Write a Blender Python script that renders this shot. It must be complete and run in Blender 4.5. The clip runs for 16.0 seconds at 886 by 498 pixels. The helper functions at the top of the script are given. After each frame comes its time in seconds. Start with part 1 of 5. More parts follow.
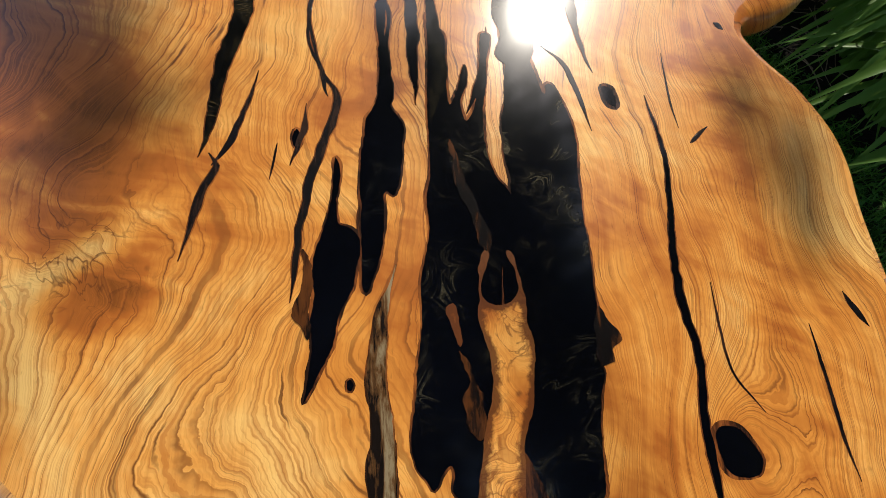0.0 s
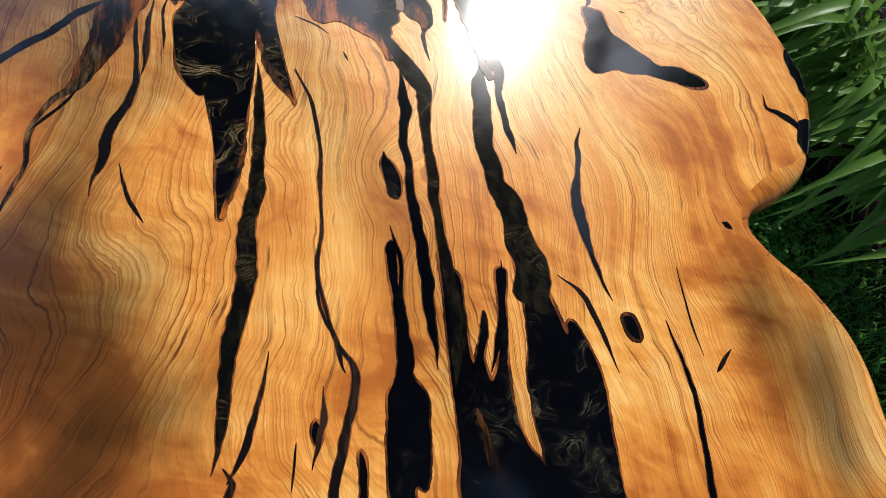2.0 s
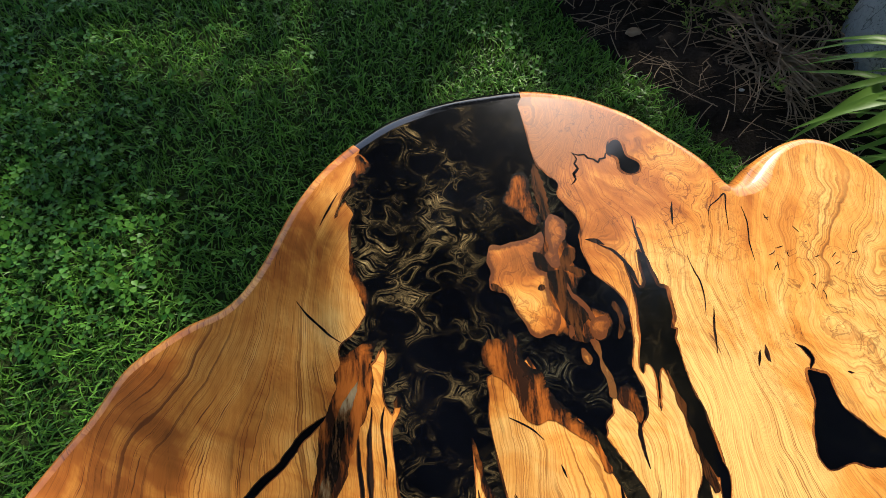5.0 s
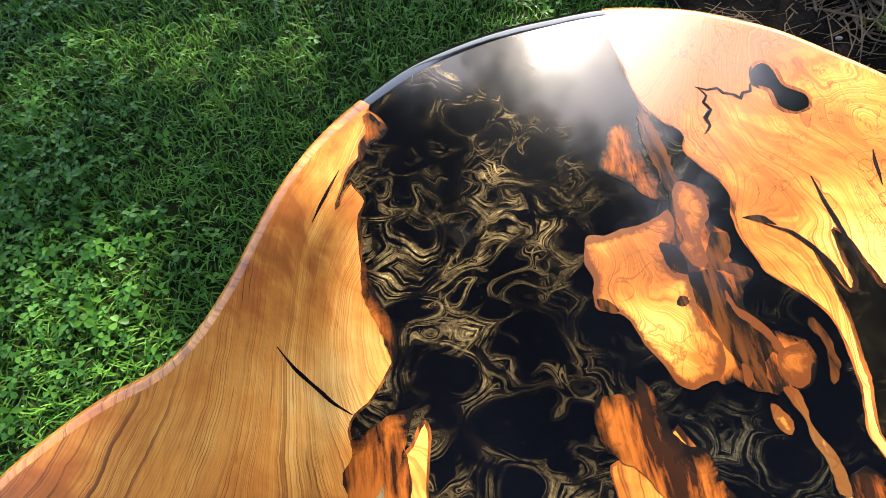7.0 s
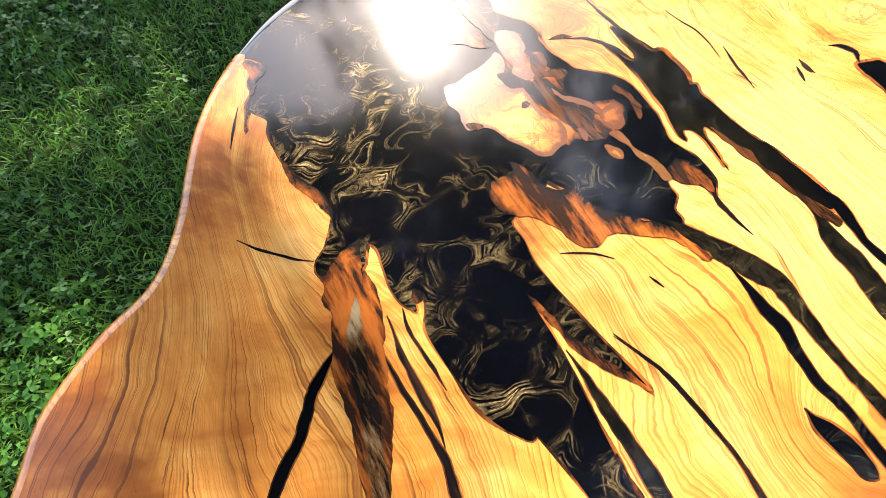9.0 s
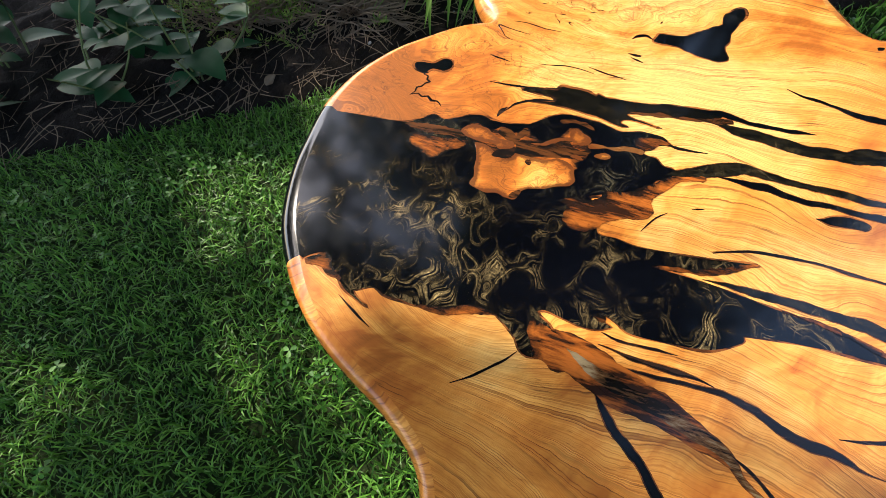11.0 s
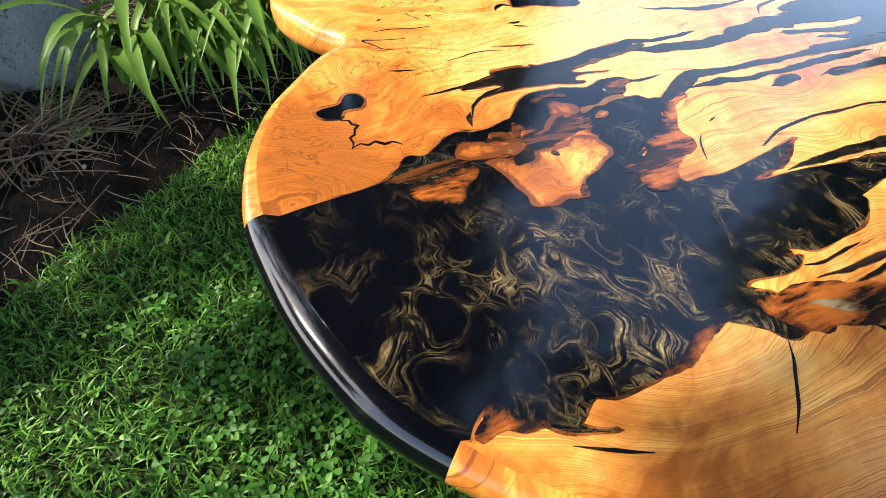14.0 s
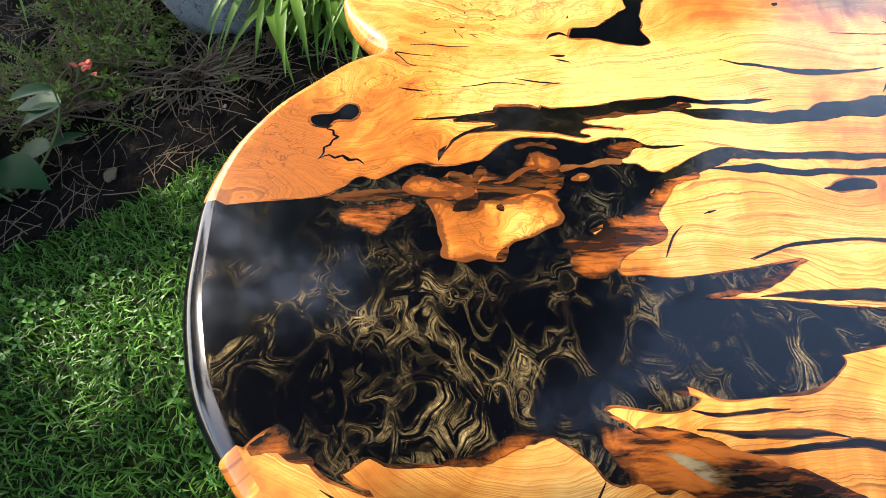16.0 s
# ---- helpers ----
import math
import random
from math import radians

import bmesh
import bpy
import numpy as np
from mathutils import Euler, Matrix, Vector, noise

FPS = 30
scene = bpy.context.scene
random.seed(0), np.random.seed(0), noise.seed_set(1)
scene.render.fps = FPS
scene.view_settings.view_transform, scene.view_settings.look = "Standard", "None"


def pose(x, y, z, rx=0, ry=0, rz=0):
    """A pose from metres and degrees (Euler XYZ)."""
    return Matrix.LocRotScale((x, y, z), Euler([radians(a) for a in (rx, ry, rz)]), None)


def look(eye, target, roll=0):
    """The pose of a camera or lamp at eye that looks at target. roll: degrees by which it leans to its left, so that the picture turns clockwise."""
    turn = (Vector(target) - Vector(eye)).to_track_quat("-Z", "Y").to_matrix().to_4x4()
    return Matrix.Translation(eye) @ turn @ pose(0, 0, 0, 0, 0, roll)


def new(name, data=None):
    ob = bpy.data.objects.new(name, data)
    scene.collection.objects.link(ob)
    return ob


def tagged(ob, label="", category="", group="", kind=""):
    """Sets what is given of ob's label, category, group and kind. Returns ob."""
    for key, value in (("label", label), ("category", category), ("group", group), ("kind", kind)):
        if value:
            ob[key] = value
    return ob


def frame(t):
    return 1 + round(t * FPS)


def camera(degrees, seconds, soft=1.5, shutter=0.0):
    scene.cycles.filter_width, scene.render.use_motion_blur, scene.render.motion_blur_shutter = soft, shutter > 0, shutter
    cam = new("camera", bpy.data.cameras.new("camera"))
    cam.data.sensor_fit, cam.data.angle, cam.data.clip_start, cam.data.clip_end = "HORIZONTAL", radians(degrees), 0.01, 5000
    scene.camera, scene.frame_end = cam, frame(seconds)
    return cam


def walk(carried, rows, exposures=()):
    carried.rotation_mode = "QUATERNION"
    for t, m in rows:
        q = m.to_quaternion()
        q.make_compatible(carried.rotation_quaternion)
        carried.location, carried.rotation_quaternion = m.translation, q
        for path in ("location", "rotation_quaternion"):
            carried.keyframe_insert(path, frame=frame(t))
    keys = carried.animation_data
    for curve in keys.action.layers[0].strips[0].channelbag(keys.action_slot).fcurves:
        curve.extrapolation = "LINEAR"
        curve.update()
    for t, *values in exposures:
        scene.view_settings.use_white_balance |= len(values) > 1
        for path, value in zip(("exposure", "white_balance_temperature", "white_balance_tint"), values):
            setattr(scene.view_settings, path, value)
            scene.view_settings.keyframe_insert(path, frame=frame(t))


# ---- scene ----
cam = camera(88.0, 16.0, soft=0.6)
PATH = [
    (0, (0.09, 0.168, 0.814), (0.378, 0.795, -1.064), 21.8),
    (0.5, (0.08, 0.228, 0.804), (0.375, 0.78, -1.096), 22.1),
    (1, (0.079, 0.271, 0.804), (0.416, 0.862, -1.076), 24.6),
    (1.5, (0.072, 0.312, 0.823), (0.472, 0.956, -1.028), 26.0),
    (2, (0.066, 0.372, 0.859), (0.458, 1.041, -0.985), 23.5),
    (2.5, (0.059, 0.426, 0.89), (0.471, 1.129, -0.936), 23.7),
    (3, (0.03, 0.511, 0.902), (0.412, 1.214, -0.93), 23.8),
    (3.5, (-0.004, 0.593, 0.908), (0.326, 1.309, -0.931), 22.5),
    (4, (-0.024, 0.666, 0.921), (0.211, 1.339, -0.948), 17.8),
    (4.5, (-0.052, 0.725, 0.936), (0.127, 1.393, -0.941), 13.4),
    (5, (-0.069, 0.783, 0.96), (0.126, 1.452, -0.914), 12.2),
    (5.2, (-0.081, 0.805, 0.957), (0.126, 1.436, -0.929), 13.6),
    (7.3, (-0.077, 0.843, 0.766), (0.003, 1.589, -1.088), -1.4),
    (7.5, (-0.068, 0.825, 0.769), (0.017, 1.581, -1.08), -1.7),
    (8, (-0.056, 0.77, 0.774), (0.075, 1.553, -1.062), -2.7),
    (8.5, (-0.046, 0.715, 0.776), (0.172, 1.474, -1.062), -4.9),
    (8.7, (-0.062, 0.693, 0.784), (0.203, 1.427, -1.057), -4.3),
    (10.8, (-0.288, 0.845, 0.877), (0.65, 1.288, -0.833), -2.2),
    (11, (-0.281, 0.868, 0.864), (0.731, 1.243, -0.82), -0.9),
    (11.5, (-0.263, 0.883, 0.816), (0.882, 1.148, -0.802), 0.1),
    (12, (-0.25, 0.955, 0.783), (0.972, 1.115, -0.792), 2.2),
    (12.5, (-0.244, 0.998, 0.771), (1.027, 1.033, -0.772), 4.3),
    (13, (-0.211, 1.028, 0.76), (1.089, 0.78, -0.74), 6.9),
    (13.5, (-0.191, 1.091, 0.727), (1.027, 0.552, -0.765), 8.4),
    (14, (-0.168, 1.133, 0.742), (0.962, 0.552, -0.803), 5.1),
    (14.5, (-0.166, 1.144, 0.75), (0.959, 0.61, -0.814), 3.2),
    (15, (-0.177, 1.115, 0.771), (0.974, 0.677, -0.805), 1.9),
    (15.5, (-0.187, 1.047, 0.769), (0.955, 0.736, -0.842), 2.4),
    (16, (-0.178, 0.955, 0.787), (1.0, 0.935, -0.829), 0.2),
]
walk(cam, [(t, look(eye, target, roll)) for t, eye, target, roll in PATH], [(0, 0.54, 6400, 10), (1.5, 0.7, 5900, 9), (2.5, 0.78, 6200, 9), (3.5, 0.9, 6800, 12), (5, 1.12, 6500, 10), (7.5, 2.25, 6600, 14), (8.7, 2.22, 6800, 15), (11, 1.65, 6600, 11), (12.5, 1.86, 6600, 11), (16, 1.96, 6600, 11)])

# ---------------------------------------------------------------- world, sun
SUN_EL, SUN_AZ = radians(39.5), radians(66.0)
SUN_DIR = Vector((math.cos(SUN_EL) * math.cos(SUN_AZ), math.cos(SUN_EL) * math.sin(SUN_AZ), math.sin(SUN_EL)))
world = bpy.data.worlds.new("sky")
scene.world = world
world.use_nodes = True
wn = world.node_tree.nodes
sky = wn.new("ShaderNodeTexSky")
sky.sky_type, sky.sun_disc, sky.sun_elevation, sky.sun_rotation = "NISHITA", False, SUN_EL, math.pi / 2 - SUN_AZ
wn["Background"].inputs["Strength"].default_value = 0.15
sky.dust_density = 1.3
world.node_tree.links.new(sky.outputs[0], wn["Background"].inputs[0])
lamp = bpy.data.lights.new("sun", "SUN")
lamp.energy, lamp.angle, lamp.color = 3.3, radians(0.6), (1.0, 0.92, 0.79)
sun = new("sun", lamp)
sun.matrix_world = look(SUN_DIR * 30, (0, 0, 0))


# ---------------------------------------------------------------- materials
class Nodes:
    """A small wrapper to write node materials in few lines."""

    def __init__(self, name):
        self.mat = bpy.data.materials.new(name)
        self.mat.use_nodes = True
        self.tree = self.mat.node_tree
        self.bsdf = self.tree.nodes["Principled BSDF"]

    def add(self, kind, **inputs):
        node = self.tree.nodes.new("ShaderNode" + kind)
        for key, value in inputs.items():
            self.put(node, key.replace("_", " "), value)
        return node

    def put(self, node, key, value):
        slot = node.inputs[key]
        if isinstance(value, bpy.types.NodeSocket):
            self.tree.links.new(value, slot)
        else:
            slot.default_value = value

    def math(self, op, a, b=0.0, c=0.0):
        node = self.tree.nodes.new("ShaderNodeMath")
        node.operation = op
        for n, value in enumerate((a, b, c)):
            if isinstance(value, bpy.types.NodeSocket):
                self.tree.links.new(value, node.inputs[n])
            else:
                node.inputs[n].default_value = value
        return node.outputs[0]

    def coord(self):
        return self.add("TexCoord").outputs["Object"]

    def scaled(self, vector, x, y, z):
        node = self.tree.nodes.new("ShaderNodeMapping")
        self.tree.links.new(vector, node.inputs[0])
        node.inputs["Scale"].default_value = (x, y, z)
        return node.outputs[0]

    def noise(self, vector, scale, detail=4.0, rough=0.55, distort=0.0):
        node = self.add("TexNoise", Scale=scale, Detail=detail, Roughness=rough, Distortion=distort)
        self.tree.links.new(vector, node.inputs["Vector"])
        return node.outputs["Fac"]

    def ramp(self, fac, *stops):
        node = self.tree.nodes.new("ShaderNodeValToRGB")
        self.tree.links.new(fac, node.inputs[0])
        els = node.color_ramp.elements
        while len(els) < len(stops):
            els.new(0.5)
        for el, (at, col) in zip(els, stops):
            el.position = at
            el.color = (*col, 1) if isinstance(col, tuple) else (col, col, col, 1)
        return node.outputs[0]

    def mix(self, fac, a, b, blend="MIX"):
        node = self.tree.nodes.new("ShaderNodeMix")
        node.data_type, node.blend_type = "RGBA", blend
        for key, value in ((0, fac), (6, a), (7, b)):
            if isinstance(value, bpy.types.NodeSocket):
                self.tree.links.new(value, node.inputs[key])
            else:
                node.inputs[key].default_value = (*value, 1) if isinstance(value, tuple) else value
        return node.outputs[2]

    def attribute(self, name):
        node = self.tree.nodes.new("ShaderNodeAttribute")
        node.attribute_name = name
        return node.outputs["Fac"]

    def bump(self, height, strength=0.3, distance=0.002):
        node = self.add("Bump", Strength=strength, Distance=distance, Height=height)
        self.put(self.bsdf, "Normal", node.outputs[0])

    def set(self, **inputs):
        for key, value in inputs.items():
            self.put(self.bsdf, key.replace("_", " "), (*value, 1) if isinstance(value, tuple) and len(value) == 3 else value)
        return self.mat


FINISH = 0.155  # the sanded, oiled sheen of the whole top


def wood_material(name, light, mid, dark, line, gloss=1.0):
    m = Nodes(name)
    p = m.coord()
    phi = m.attribute("grain")
    burl = m.attribute("burl")
    tone = m.attribute("tone")
    wob = m.math("SUBTRACT", m.noise(p, 13, 2), 0.5)
    fine = m.math("SUBTRACT", m.noise(m.scaled(p, 1.0, 0.8, 1.0), 55, 2, 0.5), 0.5)
    phi = m.math("ADD", phi, m.math("MULTIPLY", wob, m.math("MULTIPLY_ADD", burl, 0.075, 0.020)))
    phi = m.math("ADD", phi, m.math("MULTIPLY", fine, m.math("MULTIPLY_ADD", burl, 0.011, 0.0052)))
    phi = m.math("ADD", phi, m.math("MULTIPLY", m.math("SUBTRACT", m.noise(p, 170, 2, 0.6), 0.5), 0.0015))

    def along(scale, detail, rough):
        node = m.add("TexNoise", Scale=1.0, Detail=detail, Roughness=rough)
        node.noise_dimensions = "1D"
        m.put(node, "W", m.math("MULTIPLY", phi, scale))
        return node.outputs["Fac"]

    band, pace = along(17.0, 3.0, 0.6), along(30.0, 2.0, 0.6)
    # growth rings: the wood darkens slowly, ends in a thin dark line and starts pale again
    turn = m.math("MULTIPLY_ADD", pace, 11.0, m.math("MULTIPLY", phi, 140.0))
    ring = m.math("FRACT", turn)
    which = m.add("TexWhiteNoise")
    which.noise_dimensions = "1D"
    m.put(which, "W", m.math("FLOOR", turn))
    strength = m.ramp(which.outputs["Value"], (0.05, 0.18), (0.5, 0.6), (0.8, 1.0))
    lines = m.ramp(ring, (0.0, 0.1), (0.04, 0.0), (0.70, 0.0), (0.86, 0.75), (0.95, 1.0), (1.0, 0.1))
    broken = m.ramp(m.noise(m.scaled(p, 1.0, 0.45, 1.0), 19, 4, 0.65), (0.33, 0.38), (0.52, 1.0))
    lines = m.math("MULTIPLY", m.math("MULTIPLY", lines, strength), broken)
    lines = m.math("MULTIPLY", lines, m.ramp(m.math("ADD", m.noise(p, 4.5, 3, 0.5), m.math("MULTIPLY", tone, -0.18)), (0.38, 0.35), (0.56, 1.0)))
    bold = m.math("FRACT", m.math("MULTIPLY_ADD", pace, 5.0, m.math("MULTIPLY", phi, 46.0)))
    bold = m.math("MULTIPLY", m.ramp(bold, (0.93, 0.0), (0.965, 1.0), (0.98, 1.0), (1.0, 0.0)), m.ramp(m.math("ADD", m.noise(p, 7.5, 4, 0.6), m.math("MULTIPLY", tone, -0.12)), (0.42, 0.0), (0.58, 1.0)))
    hairs = m.ramp(along(560.0, 2.0, 0.6), (0.47, 0.0), (0.62, 1.0))
    streak = m.noise(m.scaled(p, 210, 13, 1), 1.0, 5, 0.65)
    blotch = m.noise(p, 6.5, 5, 0.6, 0.5)
    # curl: soft pale bars that lie across the grain, their shimmer painted into the colour
    lay = m.add("CombineXYZ")
    place = m.add("SeparateXYZ")
    m.tree.links.new(p, place.inputs[0])
    m.put(lay, "X", m.math("MULTIPLY", phi, 17.0))
    m.put(lay, "Y", m.math("MULTIPLY_ADD", phi, 22.0, m.math("MULTIPLY", place.outputs[1], 46.0)))
    curl = m.add("TexNoise", Scale=1.0, Detail=3.0, Roughness=0.55, Distortion=0.5)
    m.tree.links.new(lay.outputs[0], curl.inputs["Vector"])
    curl = m.math("MULTIPLY", m.math("SUBTRACT", curl.outputs["Fac"], 0.5), m.ramp(m.noise(p, 5.5, 2), (0.40, 0.25), (0.60, 1.0)))
    mixer = m.math("ADD", m.math("MULTIPLY_ADD", blotch, 0.72, m.math("MULTIPLY", band, 0.34)), m.math("MULTIPLY", tone, 0.27))
    mixer = m.math("ADD", mixer, m.math("MULTIPLY", curl, 0.42))
    base = m.ramp(mixer, (0.32, tuple(0.5 * v for v in dark)), (0.43, dark), (0.51, mid), (0.595, light), (0.76, (0.86, 0.54, 0.17)))
    base = m.mix(m.math("MULTIPLY", m.math("MULTIPLY", m.ramp(ring, (0.1, 0.0), (0.95, 1.0)), m.math("MULTIPLY", broken, strength)), 0.5), base, dark)
    base = m.mix(m.math("MULTIPLY", m.ramp(streak, (0.46, 0.0), (0.68, 1.0)), 0.34), base, dark)
    base = m.mix(m.math("MULTIPLY", m.math("MULTIPLY", hairs, broken), m.math("MINIMUM", 0.95, m.math("MULTIPLY_ADD", m.math("MAXIMUM", m.math("MULTIPLY", tone, -1.0), 0.0), 0.4, 0.55))), base, dark)
    base = m.mix(m.math("MULTIPLY", lines, 0.9), base, line)
    base = m.mix(m.math("MULTIPLY", bold, m.math("MULTIPLY_ADD", burl, -0.5, 0.7)), base, line)
    curls = m.ramp(m.math("ABSOLUTE", m.math("SUBTRACT", m.noise(p, 34, 3, 0.55, 1.1), 0.5)), (0.0, 1.0), (0.010, 0.6), (0.024, 0.0))
    curls = m.math("MULTIPLY", m.math("MULTIPLY", curls, burl), m.ramp(m.noise(p, 24, 3), (0.42, 0.0), (0.56, 1.0)))
    base = m.mix(m.math("MULTIPLY", curls, 0.9), base, line)
    # short dark checks that lie along the grain
    lay = m.add("CombineXYZ")
    m.put(lay, "X", m.math("MULTIPLY", phi, 240.0))
    m.put(lay, "Y", m.math("MULTIPLY", place.outputs[1], 14.0))
    check = m.add("TexNoise", Scale=1.0, Detail=2.0, Roughness=0.5)
    m.tree.links.new(lay.outputs[0], check.inputs["Vector"])
    check = m.math("MULTIPLY", m.ramp(check.outputs["Fac"], (0.64, 0.0), (0.71, 1.0)), m.ramp(m.noise(p, 9, 3), (0.44, 0.0), (0.60, 1.0)))
    base = m.mix(m.math("MULTIPLY", check, 0.85), base, line)
    # specks and tiny knots, thick where the wood is burled
    dots = m.add("TexVoronoi", Scale=75.0, Randomness=1.0)
    m.tree.links.new(p, dots.inputs["Vector"])
    few = m.ramp(m.noise(p, 31, 2), (0.60, 0.0), (0.66, 1.0))
    dots = m.math("MULTIPLY", m.ramp(dots.outputs["Distance"], (0.10, 1.0), (0.24, 0.0)), m.math("MULTIPLY", few, m.math("MULTIPLY_ADD", burl, 0.7, 0.22)))
    base = m.mix(m.math("MULTIPLY", dots, 0.9), base, line)
    pores = m.ramp(m.noise(m.scaled(p, 700, 90, 1), 1.0, 2), (0.66, 0.0), (0.74, 1.0))
    base = m.mix(m.math("MULTIPLY", pores, 0.3), base, line)
    # bark left along the rims of pieces that stand in the resin
    rim = m.math("ADD", m.attribute("rim"), m.math("MULTIPLY", m.math("SUBTRACT", m.noise(p, 85, 4, 0.65), 0.56), 1.5))
    base = m.mix(m.ramp(m.math("MULTIPLY", rim, m.ramp(m.attribute("rim"), (0.0, 0.0), (0.05, 1.0))), (0.30, 0.0), (0.62, 0.9)), base, (0.085, 0.022, 0.005))
    m.bump(m.math("ADD", streak, m.noise(p, 150, 3)), 0.04, 0.0005)
    return m.set(Base_Color=base, Roughness=0.45, Coat_Weight=gloss, Coat_Roughness=FINISH, Coat_IOR=1.45, Specular_IOR_Level=0.14)


WOOD = wood_material("oiled_wood", (0.77, 0.365, 0.078), (0.64, 0.250, 0.040), (0.40, 0.118, 0.017), (0.10, 0.027, 0.007))


def bark_material(name, a, b, c, gloss, black=0.0):
    m = Nodes(name)
    p = m.coord()
    n = m.math("MULTIPLY_ADD", m.noise(m.scaled(p, 62, 13, 1), 1.0, 4, 0.6, 0.5), 0.6, m.math("MULTIPLY", m.noise(m.scaled(p, 190, 30, 1), 1.0, 8, 0.72, 0.4), 0.4))
    base = m.ramp(n, (0.45, c), (0.50, b), (0.555, a), (0.65, tuple(min(1.0, 1.35 * v) for v in a)))
    if black:
        # the wood sinks away under the resin
        deep = m.math("ADD", m.attribute("shallow"), m.math("MULTIPLY", m.math("SUBTRACT", m.noise(p, 45, 6, 0.7, 0.6), 0.5), 1.5))
        base = m.mix(m.ramp(deep, (0.0, 1.0), (0.42, 0.0)), base, (0.004, 0.003, 0.003))
    m.bump(n, 0.12, 0.001)
    return m.set(Base_Color=base, Roughness=0.6, Coat_Weight=gloss, Coat_Roughness=0.1, Specular_IOR_Level=0.05)


BARK = bark_material("bark_wood", (0.33, 0.092, 0.014), (0.17, 0.044, 0.008), (0.022, 0.008, 0.004), 1.0, 0.85)
OLD_BARK = bark_material("old_bark", (0.075, 0.024, 0.006), (0.022, 0.008, 0.003), (0.003, 0.002, 0.002), 1.0)
CRACKED = bark_material("crack_fill", (0.022, 0.011, 0.007), (0.006, 0.004, 0.004), (0.004, 0.003, 0.004), 1.0)
BORDER = bark_material("bark_border", (0.26, 0.080, 0.017), (0.11, 0.032, 0.009), (0.02, 0.008, 0.004), 1.0)


def resin_material(name, swirl, tint=(0.36, 0.255, 0.11), murk=0.0, rare=0.0, calm=False, puff=(190, 70)):
    """Black resin; mica powder drawn out in it into gold threads that run in bundles round dark cells."""
    m = Nodes(name)
    p = m.coord()

    def warped(scale, amount, seed, detail=2.0):
        warp = m.add("TexNoise", Scale=scale, Detail=detail, Roughness=0.5)
        m.tree.links.new(m.scaled(p, 1.0, 1.0, seed), warp.inputs["Vector"])
        shift = m.add("VectorMath")
        shift.operation = "MULTIPLY_ADD"
        m.tree.links.new(warp.outputs["Color"], shift.inputs[0])
        shift.inputs[1].default_value = (amount, amount, 0.0)
        m.tree.links.new(p, shift.inputs[2])
        return shift.outputs[0]

    v1 = warped(13.0, 0.060, 1.0)

    place = m.add("SeparateXYZ")
    m.tree.links.new(v1, place.inputs[0])

    def strands(vector, scale, fine, wide, seed):
        """Strands that run and fray along the level lines of a slow field, drawn together between its hollows and peaks."""
        field = m.noise(vector, scale, 1.5, 0.45, 1.1)
        lay = m.add("CombineXYZ")
        m.put(lay, "X", m.math("MULTIPLY_ADD", field, fine, seed))
        m.put(lay, "Y", m.math("MULTIPLY", place.outputs[0], 26.0))
        m.put(lay, "Z", m.math("MULTIPLY", place.outputs[1], 26.0))
        node = m.add("TexNoise", Scale=1.0, Detail=4.0, Roughness=0.68)
        m.tree.links.new(lay.outputs[0], node.inputs["Vector"])
        off = m.math("ABSOLUTE", m.math("SUBTRACT", field, 0.5))
        return m.math("MULTIPLY", m.ramp(node.outputs["Fac"], (0.46, 0.0), (0.57, 0.6), (0.67, 1.0)), m.ramp(off, (0.0, 1.0), (0.5 * wide, 0.8), (wide, 0.0)))

    cells = m.add("TexVoronoi", Scale=27.0, Randomness=1.0)
    m.tree.links.new(m.scaled(warped(17.0, 0.050, 1.7, 2.0), 0.85, 1.15, 1.0), cells.inputs["Vector"])
    ring = m.math("MULTIPLY_ADD", m.noise(p, 21, 3), 0.30, m.math("ADD", cells.outputs["Distance"], -0.15))
    lay = m.add("CombineXYZ")
    m.put(lay, "X", m.math("MULTIPLY", ring, 20.0))
    m.put(lay, "Y", m.math("MULTIPLY", place.outputs[0], 28.0))
    m.put(lay, "Z", m.math("MULTIPLY", place.outputs[1], 28.0))
    thread = m.add("TexNoise", Scale=1.0, Detail=4.0, Roughness=0.68)
    m.tree.links.new(lay.outputs[0], thread.inputs["Vector"])
    bundle = m.math("MULTIPLY", m.ramp(thread.outputs["Fac"], (0.47, 0.0), (0.57, 0.45), (0.66, 1.0)), m.ramp(ring, (0.43, 0.0), (0.53, 0.9), (0.62, 1.0)))
    wisps = strands(m.scaled(warped(9.0, 0.16, 1.3), 0.75, 1.5, 1.0), 29.0, 56.0, 0.095, 7.0)
    broken = m.ramp(m.noise(v1, 26, 4, 0.62, 0.8), (0.40 + 0.5 * rare, 0.04), (0.54 + 0.5 * rare, 1.0))
    lit = m.ramp(m.noise(p, 11.0, 3), (0.41 + rare, 0.04), (0.60 + rare, 1.0))
    plume = m.ramp(m.noise(v1, 17, 3, 0.5, 0.6), (0.53 + rare, 0.0), (0.66 + rare, 0.8))
    grain = m.ramp(m.noise(p, 520, 2), (0.35, 0.45), (0.6, 1.0))
    gold = m.math("MAXIMUM", m.math("MULTIPLY", bundle, m.math("MULTIPLY", broken, lit)), m.math("MULTIPLY", wisps, plume))
    gold = m.math("MULTIPLY", gold, grain)
    if calm:
        # the powder has settled away from the far bank
        xyz = m.tree.nodes.new("ShaderNodeSeparateXYZ")
        m.tree.links.new(v1, xyz.inputs[0])
        gold = m.math("MULTIPLY", gold, m.ramp(m.math("ADD", xyz.outputs[0], 0.4), (0.415, 1.0), (0.485, 0.06)))
